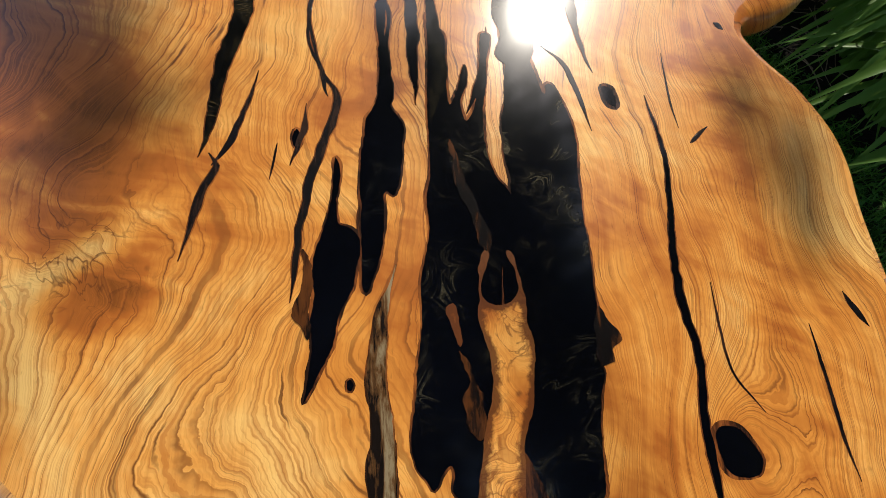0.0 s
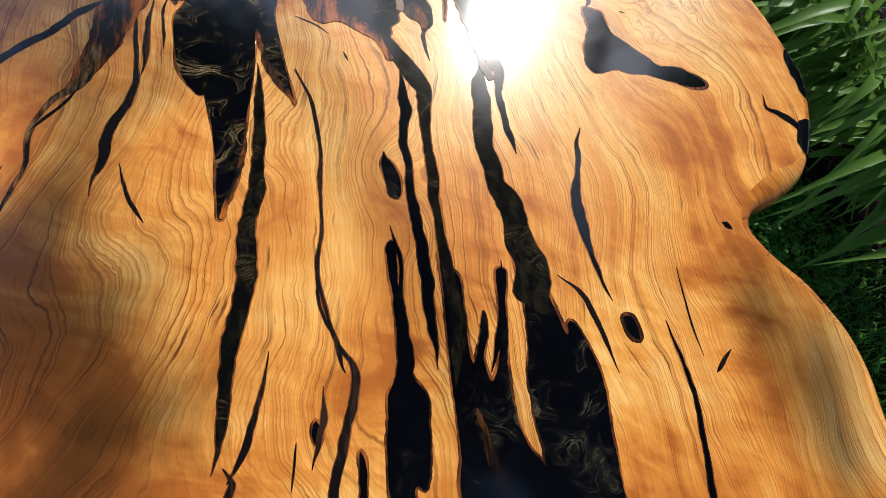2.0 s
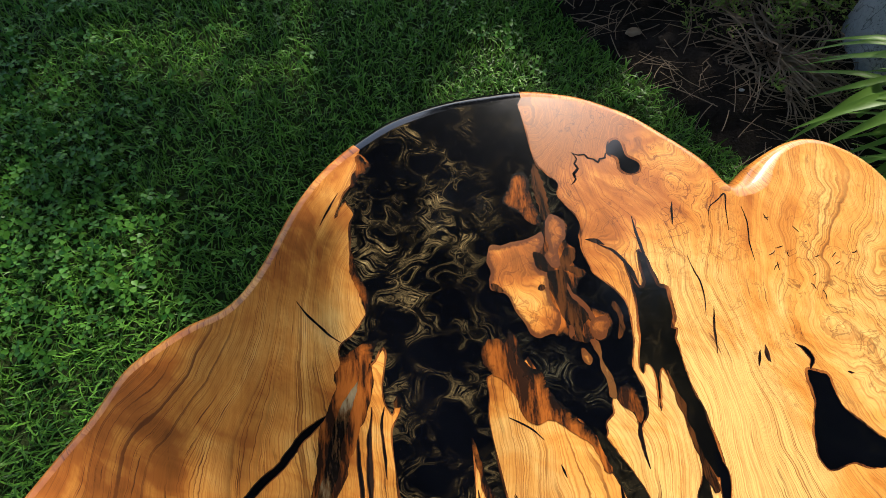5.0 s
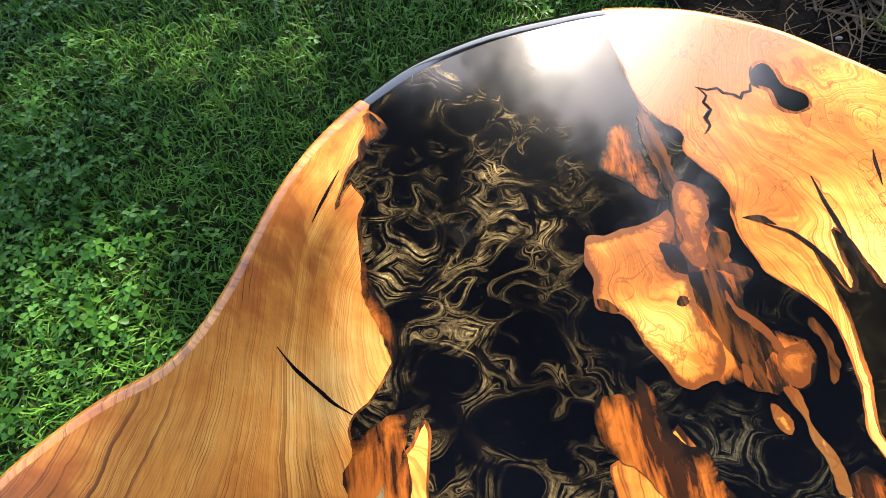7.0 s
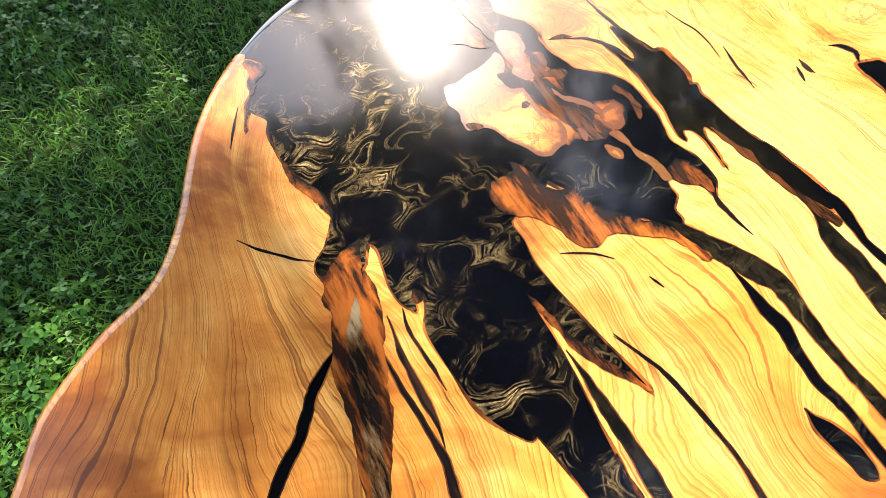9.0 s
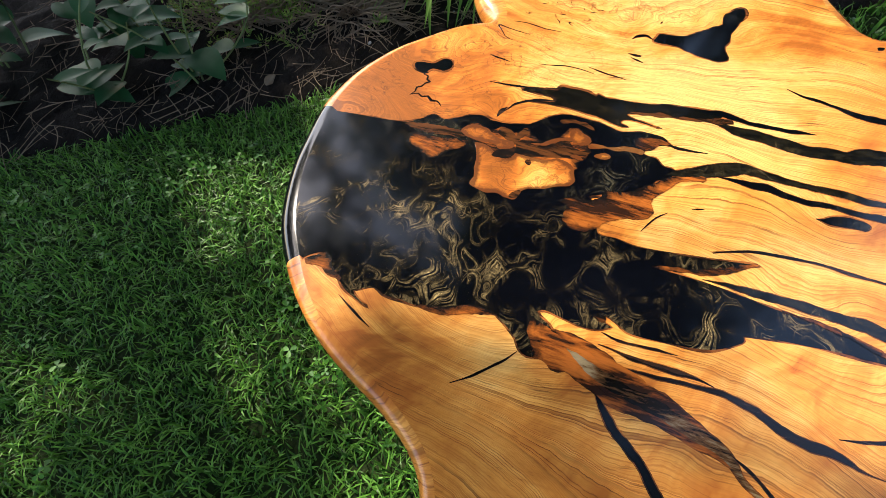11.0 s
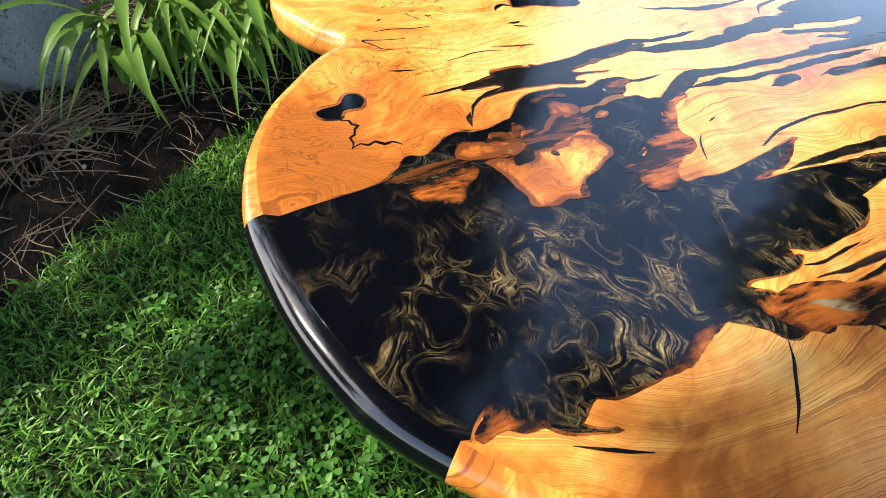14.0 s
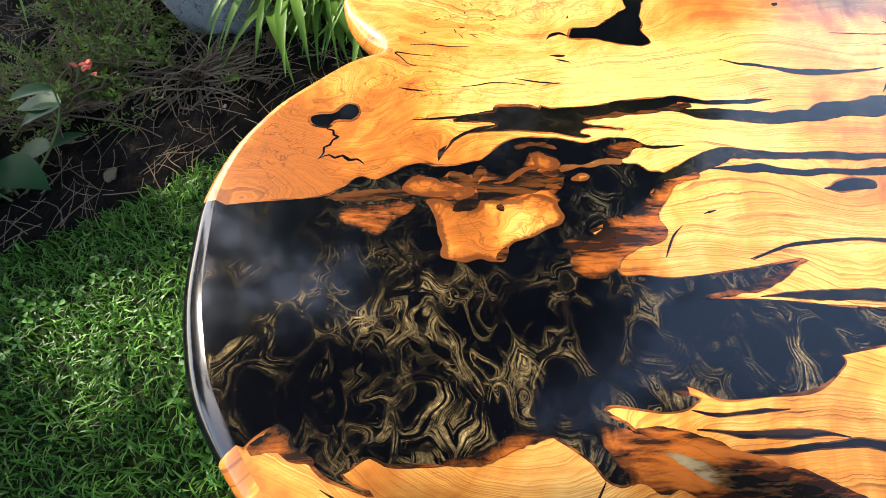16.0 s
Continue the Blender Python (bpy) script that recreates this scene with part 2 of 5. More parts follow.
    fleck = m.ramp(m.noise(p, 900, 1), (0.74, 0.0), (0.80, 0.8))
    gold = m.math("MULTIPLY", m.math("MAXIMUM", gold, m.math("MULTIPLY", fleck, 0.4)), swirl)
    if murk:
        cloud = m.ramp(m.noise(m.scaled(p, *puff, 1), 1.0, 6, 0.66), (0.45, 0.0), (0.72, 1.0))
        base = m.mix(m.math("MULTIPLY", cloud, murk), (0.003, 0.003, 0.003), (0.10, 0.08, 0.04))
    else:
        base = m.mix(m.noise(p, 8, 2), (0.0010, 0.0011, 0.0016), (0.002, 0.0026, 0.005))
    base = m.mix(gold, base, m.mix(m.ramp(gold, (0.5, 0.0), (1.0, 1.0)), tint, tuple(min(0.8, 1.9 * v) for v in tint)))
    m.bump(m.noise(p, 500, 2), 0.02, 0.0003)
    return m.set(Base_Color=base, Metallic=m.math("MULTIPLY", gold, 0.3), Roughness=0.4, Coat_Weight=1.0, Coat_Roughness=0.095, Coat_IOR=1.56, Specular_IOR_Level=0.0)


SWIRL = resin_material("gold_swirl_resin", 1.0, calm=True)
DIM = resin_material("faint_swirl_resin", 0.5, (0.22, 0.19, 0.11), 0.0, 0.05)
BLACK = resin_material("black_resin", 0.25, (0.2, 0.19, 0.14), 0.0, 0.12)
MURKY = bark_material("murky_channel", (0.22, 0.165, 0.09), (0.10, 0.045, 0.014), (0.007, 0.004, 0.003), 1.0)
DARKLY = resin_material("speckled_resin", 0.3, murk=0.16, puff=(150, 60))
CLOUDED = resin_material("clouded_resin", 0.07, murk=0.045, puff=(42, 34))


def leaf_material(name, a, b, gloss=0.45, trans=0.25, sheen=0.12):
    m = Nodes(name)
    info = m.add("NewGeometry").outputs["Random Per Island"]
    p = m.coord()
    base = m.mix(info, a, b)
    base = m.mix(m.math("MULTIPLY", m.noise(p, 40, 3), 0.5), base, tuple(0.55 * v for v in a))
    m.set(Base_Color=base, Roughness=gloss, Specular_IOR_Level=sheen)
    out = m.tree.nodes["Material Output"]
    tr = m.add("BsdfTranslucent", Color=m.mix(0.5, base, tuple(min(1.0, 1.4 * v) for v in b)))
    mixed = m.add("MixShader", Fac=trans)
    m.tree.links.new(m.bsdf.outputs[0], mixed.inputs[1])
    m.tree.links.new(tr.outputs[0], mixed.inputs[2])
    m.tree.links.new(mixed.outputs[0], out.inputs[0])
    return m.mat


GRASS = leaf_material("grass_blades", (0.006, 0.040, 0.006), (0.16, 0.37, 0.050), 0.36, 0.2, 0.13)
CLOVER = leaf_material("clover_leaves", (0.018, 0.088, 0.010), (0.10, 0.26, 0.034), 0.45, 0.25, 0.18)
LILY = leaf_material("strap_leaves", (0.06, 0.14, 0.022), (0.16, 0.28, 0.05), 0.4, 0.3)
BROAD = leaf_material("broad_leaves", (0.010, 0.050, 0.018), (0.030, 0.105, 0.036), 0.5, 0.2)
NEEDLE = leaf_material("heath_leaves", (0.08, 0.15, 0.03), (0.24, 0.32, 0.07), 0.6, 0.2)
TREE_LEAF = leaf_material("tree_leaves", (0.03, 0.07, 0.02), (0.07, 0.13, 0.03), 0.5, 0.2)


def plain_material(name, a, b, scale, rough=0.8, bump=0.4, depth=0.004, pits=0.0):
    m = Nodes(name)
    p = m.coord()
    n = m.noise(p, scale, 7, 0.62)
    k = m.noise(p, scale * 0.17, 3)
    m.bump(n, bump, depth)
    base = m.mix(m.math("MULTIPLY_ADD", k, 0.6, m.math("MULTIPLY", n, 0.4)), a, b)
    if pits:
        holes = m.math("MULTIPLY", m.ramp(m.noise(p, 3.2 * scale, 3), (0.56, 0.0), (0.66, 1.0)), m.ramp(m.noise(p, 0.35 * scale, 3), (0.42, 0.2), (0.58, 1.0)))
        seam = m.ramp(m.math("ABSOLUTE", m.math("SUBTRACT", m.noise(p, 0.16 * scale, 3, 0.6, 0.6), 0.5)), (0.0, 1.0), (0.012, 0.0))
        base = m.mix(m.math("MULTIPLY", m.math("MAXIMUM", holes, seam), pits), base, tuple(0.25 * v for v in a))
    return m.set(Base_Color=base, Roughness=rough, Specular_IOR_Level=0.12)


SOIL = plain_material("dark_soil", (0.003, 0.0024, 0.002), (0.022, 0.016, 0.012), 90, 0.95, 0.9, 0.012)
TURF = plain_material("turf_ground", (0.006, 0.012, 0.004), (0.03, 0.045, 0.012), 45, 0.95, 0.8, 0.01)
STRAW = plain_material("dry_stalks", (0.09, 0.062, 0.042), (0.27, 0.20, 0.135), 30, 0.8, 0.2)
STONE = plain_material("grey_stone", (0.11, 0.12, 0.125), (0.36, 0.37, 0.37), 60, 0.85, 0.9, 0.010, 0.75)
CONE = plain_material("pine_cone_scale", (0.06, 0.035, 0.022), (0.17, 0.115, 0.075), 70, 0.8)
PETAL = plain_material("yellow_petal", (0.80, 0.33, 0.008), (0.92, 0.48, 0.02), 40, 0.6, 0.1)
RED = plain_material("coral_petal", (0.75, 0.10, 0.06), (0.85, 0.22, 0.13), 40, 0.6, 0.1)
DARK = plain_material("flower_centre", (0.02, 0.012, 0.008), (0.05, 0.025, 0.015), 200, 0.9, 0.8)
STEEL = plain_material("black_steel", (0.02, 0.02, 0.02), (0.035, 0.035, 0.035), 60, 0.45, 0.1)
STEM = plain_material("green_stem", (0.07, 0.11, 0.04), (0.13, 0.15, 0.06), 50, 0.7, 0.1)


# ---------------------------------------------------------------- mesh helpers
def mesh_object(name, verts, faces, mat, parent=None, smooth=False, attrs=()):
    me = bpy.data.meshes.new(name)
    me.from_pydata([tuple(v) for v in verts], [], faces)
    me.materials.append(mat)
    for key, values in attrs:
        me.attributes.new(key, "FLOAT", "POINT").data.foreach_set("value", np.asarray(values, np.float32))
    if smooth:
        me.polygons.foreach_set("use_smooth", [True] * len(me.polygons))
    me.update()
    ob = new(name, me)
    ob.parent = parent
    return ob


def bulk_object(name, verts, polys, sides, mat, parent=None):
    """Many faces of the same number of sides, quickly."""
    verts, polys = np.asarray(verts, np.float32).reshape(-1, 3), np.asarray(polys, np.int32).reshape(-1, sides)
    me = bpy.data.meshes.new(name)
    me.vertices.add(len(verts))
    me.vertices.foreach_set("co", verts.ravel())
    me.loops.add(polys.size)
    me.loops.foreach_set("vertex_index", polys.ravel())
    me.polygons.add(len(polys))
    me.polygons.foreach_set("loop_start", np.arange(0, polys.size, sides, dtype=np.int32))
    me.polygons.foreach_set("loop_total", np.full(len(polys), sides, np.int32))
    me.update(calc_edges=True)
    me.materials.append(mat)
    ob = new(name, me)
    ob.parent = parent
    return ob


def spline(points, closed=True, step=0.006, power=0.5):
    """A Catmull-Rom curve (centripetal) through points of any dimension, at even steps."""
    p = np.asarray(points, float)
    n = len(p)
    out = []
    for i in range(n if closed else n - 1):
        if closed:
            a, b, c, d = p[(i - 1) % n], p[i], p[(i + 1) % n], p[(i + 2) % n]
        else:
            b, c = p[i], p[i + 1]
            a = p[i - 1] if i else 2 * b - c
            d = p[i + 2] if i + 2 < n else 2 * c - b
        t1 = max(np.linalg.norm((b - a)[:2]) ** power, 1e-4)
        t2 = t1 + max(np.linalg.norm((c - b)[:2]) ** power, 1e-4)
        t3 = t2 + max(np.linalg.norm((d - c)[:2]) ** power, 1e-4)
        m = max(2, int(np.linalg.norm((c - b)[:2]) / step))
        for t in np.linspace(t1, t2, m, endpoint=False):
            a1 = a + (b - a) * (t / t1)
            a2 = b + (c - b) * ((t - t1) / (t2 - t1))
            a3 = c + (d - c) * ((t - t2) / (t3 - t2))
            b1 = a1 + (a2 - a1) * (t / t2)
            b2 = a2 + (a3 - a2) * ((t - t1) / (t3 - t1))
            out.append(b1 + (b2 - b1) * ((t - t1) / (t2 - t1)))
    if not closed:
        out.append(p[-1])
    return np.array(out)


def offset(loop, d):
    """The closed loop moved outwards (counter-clockwise loop) by d."""
    t = np.roll(loop, -1, 0) - np.roll(loop, 1, 0)
    t /= np.maximum(np.linalg.norm(t, axis=1), 1e-9)[:, None]
    area = np.sum(loop[:, 0] * np.roll(loop[:, 1], -1) - np.roll(loop[:, 0], -1) * loop[:, 1])
    side = np.stack([t[:, 1], -t[:, 0]], 1) * np.sign(area)
    return loop + side * np.asarray(d).reshape(-1, 1)


def inside(loop, q):
    hit = np.zeros(len(q), bool)
    for (x0, y0), (x1, y1) in zip(loop, np.roll(loop, -1, 0)):
        if y0 != y1:
            hit ^= ((q[:, 1] < y0) != (q[:, 1] < y1)) & (q[:, 0] < x0 + (q[:, 1] - y0) / (y1 - y0) * (x1 - x0))
    return hit


def filled(loop, step):
    """Triangles that fill a closed loop, with an inner grid so that the figure of the wood can bend."""
    lo, hi = loop.min(0), loop.max(0)
    gx, gy = np.meshgrid(np.arange(lo[0], hi[0], step), np.arange(lo[1], hi[1], step))
    grid = np.stack([gx.ravel(), gy.ravel()], 1)
    grid = grid[inside(loop, grid)] if len(grid) else grid
    pts = [Vector(v) for v in loop] + [Vector(v) for v in grid]
    n = len(loop)
    from mathutils.geometry import delaunay_2d_cdt
    v, _, f, *_ = delaunay_2d_cdt(pts, [(i, (i + 1) % n) for i in range(n)], [], 1, 1e-6)
    return np.array([tuple(q) for q in v]), [tuple(q) for q in f]


def wavy(q, scale, seed):
    """A smooth random value in -1..1 at each row of q."""
    g = np.random.default_rng(seed)
    total = np.zeros(len(q))
    for k in range(7):
        w = g.normal(size=2) * scale
        total += np.sin(q @ w + g.uniform(0, 6.28)) * g.uniform(0.5, 1.0)
    return total / 3.0


KNOTS = [(0.343, 0.116, 0.046, 0.085), (0.110, 0.590, 0.026, 0.034), (0.374, 0.822, 0.05, 0.06), (0.40, 0.87, 0.12, 0.11), (0.150, 0.948, 0.022, 0.035), (-0.07, 0.11, 0.10, 0.045), (0.40, 0.70, 0.05, 0.03),
         (-0.14, 0.30, 0.07, 0.03), (-0.02, 0.62, 0.05, 0.02), (0.318, 0.815, 0.02, 0.02), (-0.125, 0.93, 0.07, 0.11), (0.30, 0.42, 0.02, 0.01),
         (0.37, 0.375, 0.03, 0.012), (-0.34, 0.80, 0.04, 0.04), (0.06, 0.35, 0.04, 0.02), (0.47, 0.62, 0.05, 0.03), (0.05, 0.20, 0.05, 0.018), (0.20, 1.06, 0.055, 0.10), (0.27, 1.02, 0.03, 0.04), (0.13, 1.13, 0.06, -0.10), (0.29, 1.06, 0.04, -0.04)]


# heartwood (minus), sapwood and painted sun-yellow (plus): place, half lengths, turn, amount
HEARTWOOD = [(-0.085, 0.248, 0.026, 0.018, 0.5, -0.5), (-0.15, 0.4, 0.06, 0.09, 0.3, -0.5), (-0.1, 0.27, 0.05, 0.06, 0.0, -0.4), (0.135, 0.855, 0.022, 0.03, 0.0, -0.9), (0.03, 0.93, 0.03, 0.02, 0.0, -0.5), (-0.35, 0.81, 0.08, 0.06, 0.7, -0.5), (-0.24, 0.8, 0.06, 0.1, 0.4, -0.2),
             (0.44, 0.63, 0.05, 0.06, 0.4, -0.5), (0.15, 1.10, 0.09, 0.05, 0.3, -1.5), (0.06, 0.91, 0.055, 0.06, 0.0, -0.45), (0.16, 0.98, 0.08, 0.06, 0.3, -0.6), (0.27, 1.02, 0.06, 0.05, 0.6, -0.35)]
# entries right of x 0.2 also paint in the yellow of overexposed sun
SAPWOOD_AND_SUN = [(-0.112, 0.277, 0.05, 0.011, 0.61, 1.3), (0.02, 0.14, 0.03, 0.05, 0.4, 0.7), (-0.12, 0.19, 0.014, 0.1, 0.35, 0.9), (0.25, 0.76, 0.07, 0.13, 0.1, 0.7), (0.45, 0.82, 0.09, 0.1, 0.5, 0.9), (-0.14, 0.875, 0.03, 0.03, 0.0, 0.5),
           (0.06, 0.6, 0.05, 0.12, 0.0, 0.5), (-0.03, 0.4, 0.05, 0.05, 0.0, 0.3), (0.36, 0.52, 0.06, 0.08, 0.2, 0.4), (0.28, 0.7, 0.14, 0.16, 0.0, 0.4), (0.22, 0.9, 0.06, 0.08, 0.0, 0.5)]


def grain_field(q):
    """The figure of the wood: growth lines are level lines of grain; burl is where they curl."""
    x, y = q[:, 0] - 0.13, q[:, 1]
    fan = np.where(x < 0, 1.0 + 1.1 * np.clip(0.95 - y, 0, 0.6), 1.0 + 0.15 * np.clip(0.8 - y, 0, 1))
    phi = x / fan * 1.25
    phi = phi + 0.026 * wavy(q, 9, 3) + 0.009 * wavy(q, 22, 4) + 0.0022 * wavy(q, 60, 5)
    for kx, ky, r, a in KNOTS:
        phi = phi + a * np.exp(-((q[:, 0] - kx) ** 2 + (q[:, 1] - ky) ** 2 * 0.55) / (r * r))
    burl = 0.55 * np.exp(-((q[:, 0] - 0.40) ** 2 / 0.012 + (q[:, 1] - 0.88) ** 2 / 0.014)) + 0.3 * np.exp(-((q[:, 0] - 0.46) ** 2 / 0.02 + (q[:, 1] - 0.85) ** 2 / 0.03))
    burl = burl + 1.1 * np.exp(-((q[:, 0] - 0.18) ** 2 + (q[:, 1] - 1.08) ** 2) / 0.014) + 0.5 * np.exp(-((q[:, 0] - 0.25) ** 2 + (q[:, 1] - 0.95) ** 2) / 0.006) + np.exp(-((q[:, 0] + 0.112) ** 2 + (q[:, 1] - 0.277) ** 2) / 0.0022)
    tone = 0.12 * wavy(q, 11, 8)
    for tx, ty, rx, ry, turn, a in HEARTWOOD + SAPWOOD_AND_SUN:
        c, k = math.cos(turn), math.sin(turn)
        dx, dy = q[:, 0] - tx, q[:, 1] - ty
        tone = tone + a * np.exp(-(((dx * c + dy * k) / rx) ** 2 + ((dy * c - dx * k) / ry) ** 2))
    return (("grain", phi), ("burl", np.clip(burl, 0, 1)), ("tone", tone))


# ---------------------------------------------------------------- ground
TOP = 0.4875  # height of the table's surface
BED_EDGE = spline([(-0.9, 3.6), (-0.3, 2.78), (0.05, 2.31), (0.20, 2.10), (0.29, 1.985), (0.385, 1.865), (0.455, 1.755), (0.54, 1.64), (0.61, 1.565), (0.69, 1.465), (0.75, 1.385), (0.86, 1.25), (0.95, 1.13), (1.05, 0.98),
                   (1.13, 0.84), (1.22, 0.66), (1.38, 0.42), (1.62, 0.05), (2.1, -0.6), (3.0, -1.6)], closed=False, step=0.03)
BED_AREA = np.vstack([BED_EDGE, [(12, -1.6), (12, 12), (-0.9, 12)]])


def ground_height(q):
    return 0.008 * wavy(q, 3, 11) + 0.004 * wavy(q, 14, 12)


def ground():
    span = np.concatenate([-np.geomspace(60, 2.2, 14), np.arange(-2.1, 3.2, 0.045), np.geomspace(3.3, 60, 14)])
    gx, gy = np.meshgrid(span, span + 0.6)
    q = np.stack([gx.ravel(), gy.ravel()], 1)
    near = np.clip(3 - np.abs(q - 1).max(1), 0, 1)
    z = ground_height(q) * near
    bed = inside(BED_AREA, q)
    z = z - 0.02 * bed * near
    n = len(span)
    faces = [(j * n + i, j * n + i + 1, (j + 1) * n + i + 1, (j + 1) * n + i) for j in range(n - 1) for i in range(n - 1)]
    ob = mesh_object("ground", np.column_stack([q, z]), faces, TURF, smooth=True)
    tagged(ob, "mown lawn ground with thin dark turf soil", "ground", kind="structure")


def soil_bed():
    """A sheet of loose soil that lies a little over the ground behind the lawn's edge."""
    rng = np.random.default_rng(5)
    edge = BED_EDGE[::1]
    rows = []
    outs = [0, 0.02, 0.06] + list(np.arange(0.10, 1.7, 0.035)) + [2.2, 3.2, 5]
    away = np.array([0.80, 0.60])
    for d in outs:
        q = edge + away * d
        h = -0.012 + 0.03 * (1 - math.exp(-d / 0.05)) + 0.016 * wavy(q, 16, 21) * min(1, d * 8) + 0.007 * wavy(q, 60, 22) + 0.004 * rng.normal(size=len(q)) + 0.03 * min(d, 1.0)
        rows.append(np.column_stack([q, h]))
    verts = np.vstack(rows)
    n = len(edge)
    faces = [(j * n + i, j * n + i + 1, (j + 1) * n + i + 1, (j + 1) * n + i) for j in range(len(outs) - 1) for i in range(n - 1)]
    ob = mesh_object("soil_bed", verts, faces, SOIL, smooth=True)
    tagged(ob, "dark crumbly soil of a flower bed beside the lawn", "soil", kind="structure")


ground()
soil_bed()

# ---------------------------------------------------------------- the table
OUTLINE = [(0.526, 0.31), (0.531, 0.349), (0.527, 0.392), (0.508, 0.434), (0.48, 0.472), (0.466, 0.503), (0.478, 0.52), (0.523, 0.535), (0.561, 0.558), (0.583, 0.588), (0.609, 0.64), (0.622, 0.69), (0.617, 0.755), (0.612, 0.79), (0.597, 0.846), (0.581, 0.915), (0.566, 0.987), (0.54, 1.037), (0.506, 1.066), (0.467, 1.079), (0.43, 1.072), (0.39, 1.05), (0.362, 1.028), (0.345, 1.018), (0.325, 1.045), (0.295, 1.073), (0.258, 1.105), (0.218, 1.132), (0.176, 1.15), (0.134, 1.16), (0.096, 1.163), (0.053, 1.16), (0.008, 1.153), (-0.036, 1.14), (-0.078, 1.121), (-0.117, 1.092), (-0.15, 1.058), (-0.174, 1.025), (-0.197, 0.982), (-0.215, 0.945), (-0.232, 0.918), (-0.25, 0.901), (-0.282, 0.886), (-0.31, 0.868), (-0.338, 0.845), (-0.36, 0.806), (-0.384, 0.774)]
OUTLINE += [(-0.42, 0.72), (-0.455, 0.64), (-0.45, 0.55), (-0.36, 0.38), (-0.22, 0.215), (-0.125, 0.125), (0, 0), (0.16, -0.07), (0.34, -0.05), (0.47, 0.06), (0.52, 0.18)]
edge_loop = spline(OUTLINE, step=0.008)
edge_loop = offset(edge_loop, 0.0025 + 0.0012 * wavy(edge_loop, 60, 31))
PROFILE = [(-0.012, 0.0), (-0.0072, -0.0010), (-0.0032, -0.0036), (-0.0008, -0.0080), (0.0, -0.0150), (-0.001, -0.030), (-0.004, -0.038), (-0.012, -0.044), (-0.022, -0.046)]
rim_start, rim_end = np.array((0.096, 1.163)), np.array((-0.117, 1.092))


def slope_at(q):
    """How much wider than elsewhere the rounding of the edge is: in the two hollows of the outline."""
    return 1 + 1.6 * np.exp(-((q[:, 0] - 0.365) ** 2 + (q[:, 1] - 1.04) ** 2) / 0.0014) + 1.7 * np.exp(-((q[:, 0] - 0.52) ** 2 + (q[:, 1] - 0.545) ** 2) / 0.0022) + 0.6 * np.exp(-(((q[:, 0] + 0.01) / 0.14) ** 4 + ((q[:, 1] - 1.14) / 0.09) ** 4))


WIDE = slope_at(edge_loop)

table = tagged(new("coffee_table"), "live-edge wooden slab table with black resin rivers on the lawn", "table")


def slab():
    rings = [offset(edge_loop, d * (WIDE if n < 5 else 1)) for n, (d, _) in enumerate(PROFILE)]
    deep = [np.full(len(edge_loop), z) * (1 + 0.5 * (WIDE - 1) if 0 < n < 5 else 1) for n, (_, z) in enumerate(PROFILE)]
    n = len(edge_loop)
    i0 = int(np.argmin(np.linalg.norm(edge_loop - rim_start, axis=1)))
    i1 = int(np.argmin(np.linalg.norm(edge_loop - rim_end, axis=1)))
    # flat top
    v, f = filled(rings[0], 0.007)
    verts = np.column_stack([v, np.full(len(v), TOP)])
    top = mesh_object("slab_top", verts, f, WOOD, table, True, grain_field(v))
    top["label"] = "honey-coloured figured wood with dark growth lines"
    # rounded live edge and, apart, the stretch of it that is resin
    for name, mat, which in (("live_edge", WOOD, lambda i: not i0 <= i < i1), ("resin_edge", BLACK, lambda i: i0 <= i < i1)):
        verts = np.vstack([np.column_stack([r, TOP + z]) for r, z in zip(rings, deep)])
        faces = [(j * n + i, (j + 1) * n + i, (j + 1) * n + (i + 1) % n, j * n + (i + 1) % n) for j in range(len(rings) - 1) for i in range(n) if which(i)]
        flat = np.vstack([edge_loop] * len(rings))
        figure = dict(grain_field(flat))
        figure["grain"] = figure["grain"] + verts[:, 2] * 0.6
        used = sorted({k for q in faces for k in q})
        at = {k: m for m, k in enumerate(used)}
        mesh_object(name, verts[used], [tuple(at[k] for k in q) for q in faces], mat, table, True, [(k, v[used]) for k, v in figure.items()])
    v, f = filled(rings[-1], 0.03)
    mesh_object("underside", np.column_stack([v, np.full(len(v), TOP - 0.046)]), [q[::-1] for q in f], WOOD, table, False, grain_field(v))
    for lx, ly in ((-0.12, 0.62), (0.34, 0.66), (0.22, 0.14)):
        verts, faces = [], []
        for z, r in ((0.0, 0.032), (0.01, 0.036), (TOP - 0.07, 0.036), (TOP - 0.06, 0.07), (TOP - 0.046, 0.07)):
            verts += [(lx + r * math.cos(a * math.pi / 8), ly + r * math.sin(a * math.pi / 8), z - (0.02 if z == 0 else 0)) for a in range(16)]
        faces = [(j * 16 + i, j * 16 + (i + 1) % 16, (j + 1) * 16 + (i + 1) % 16, (j + 1) * 16 + i) for j in range(4) for i in range(16)]
        mesh_object("leg", verts, faces, STEEL, table, True)


slab()


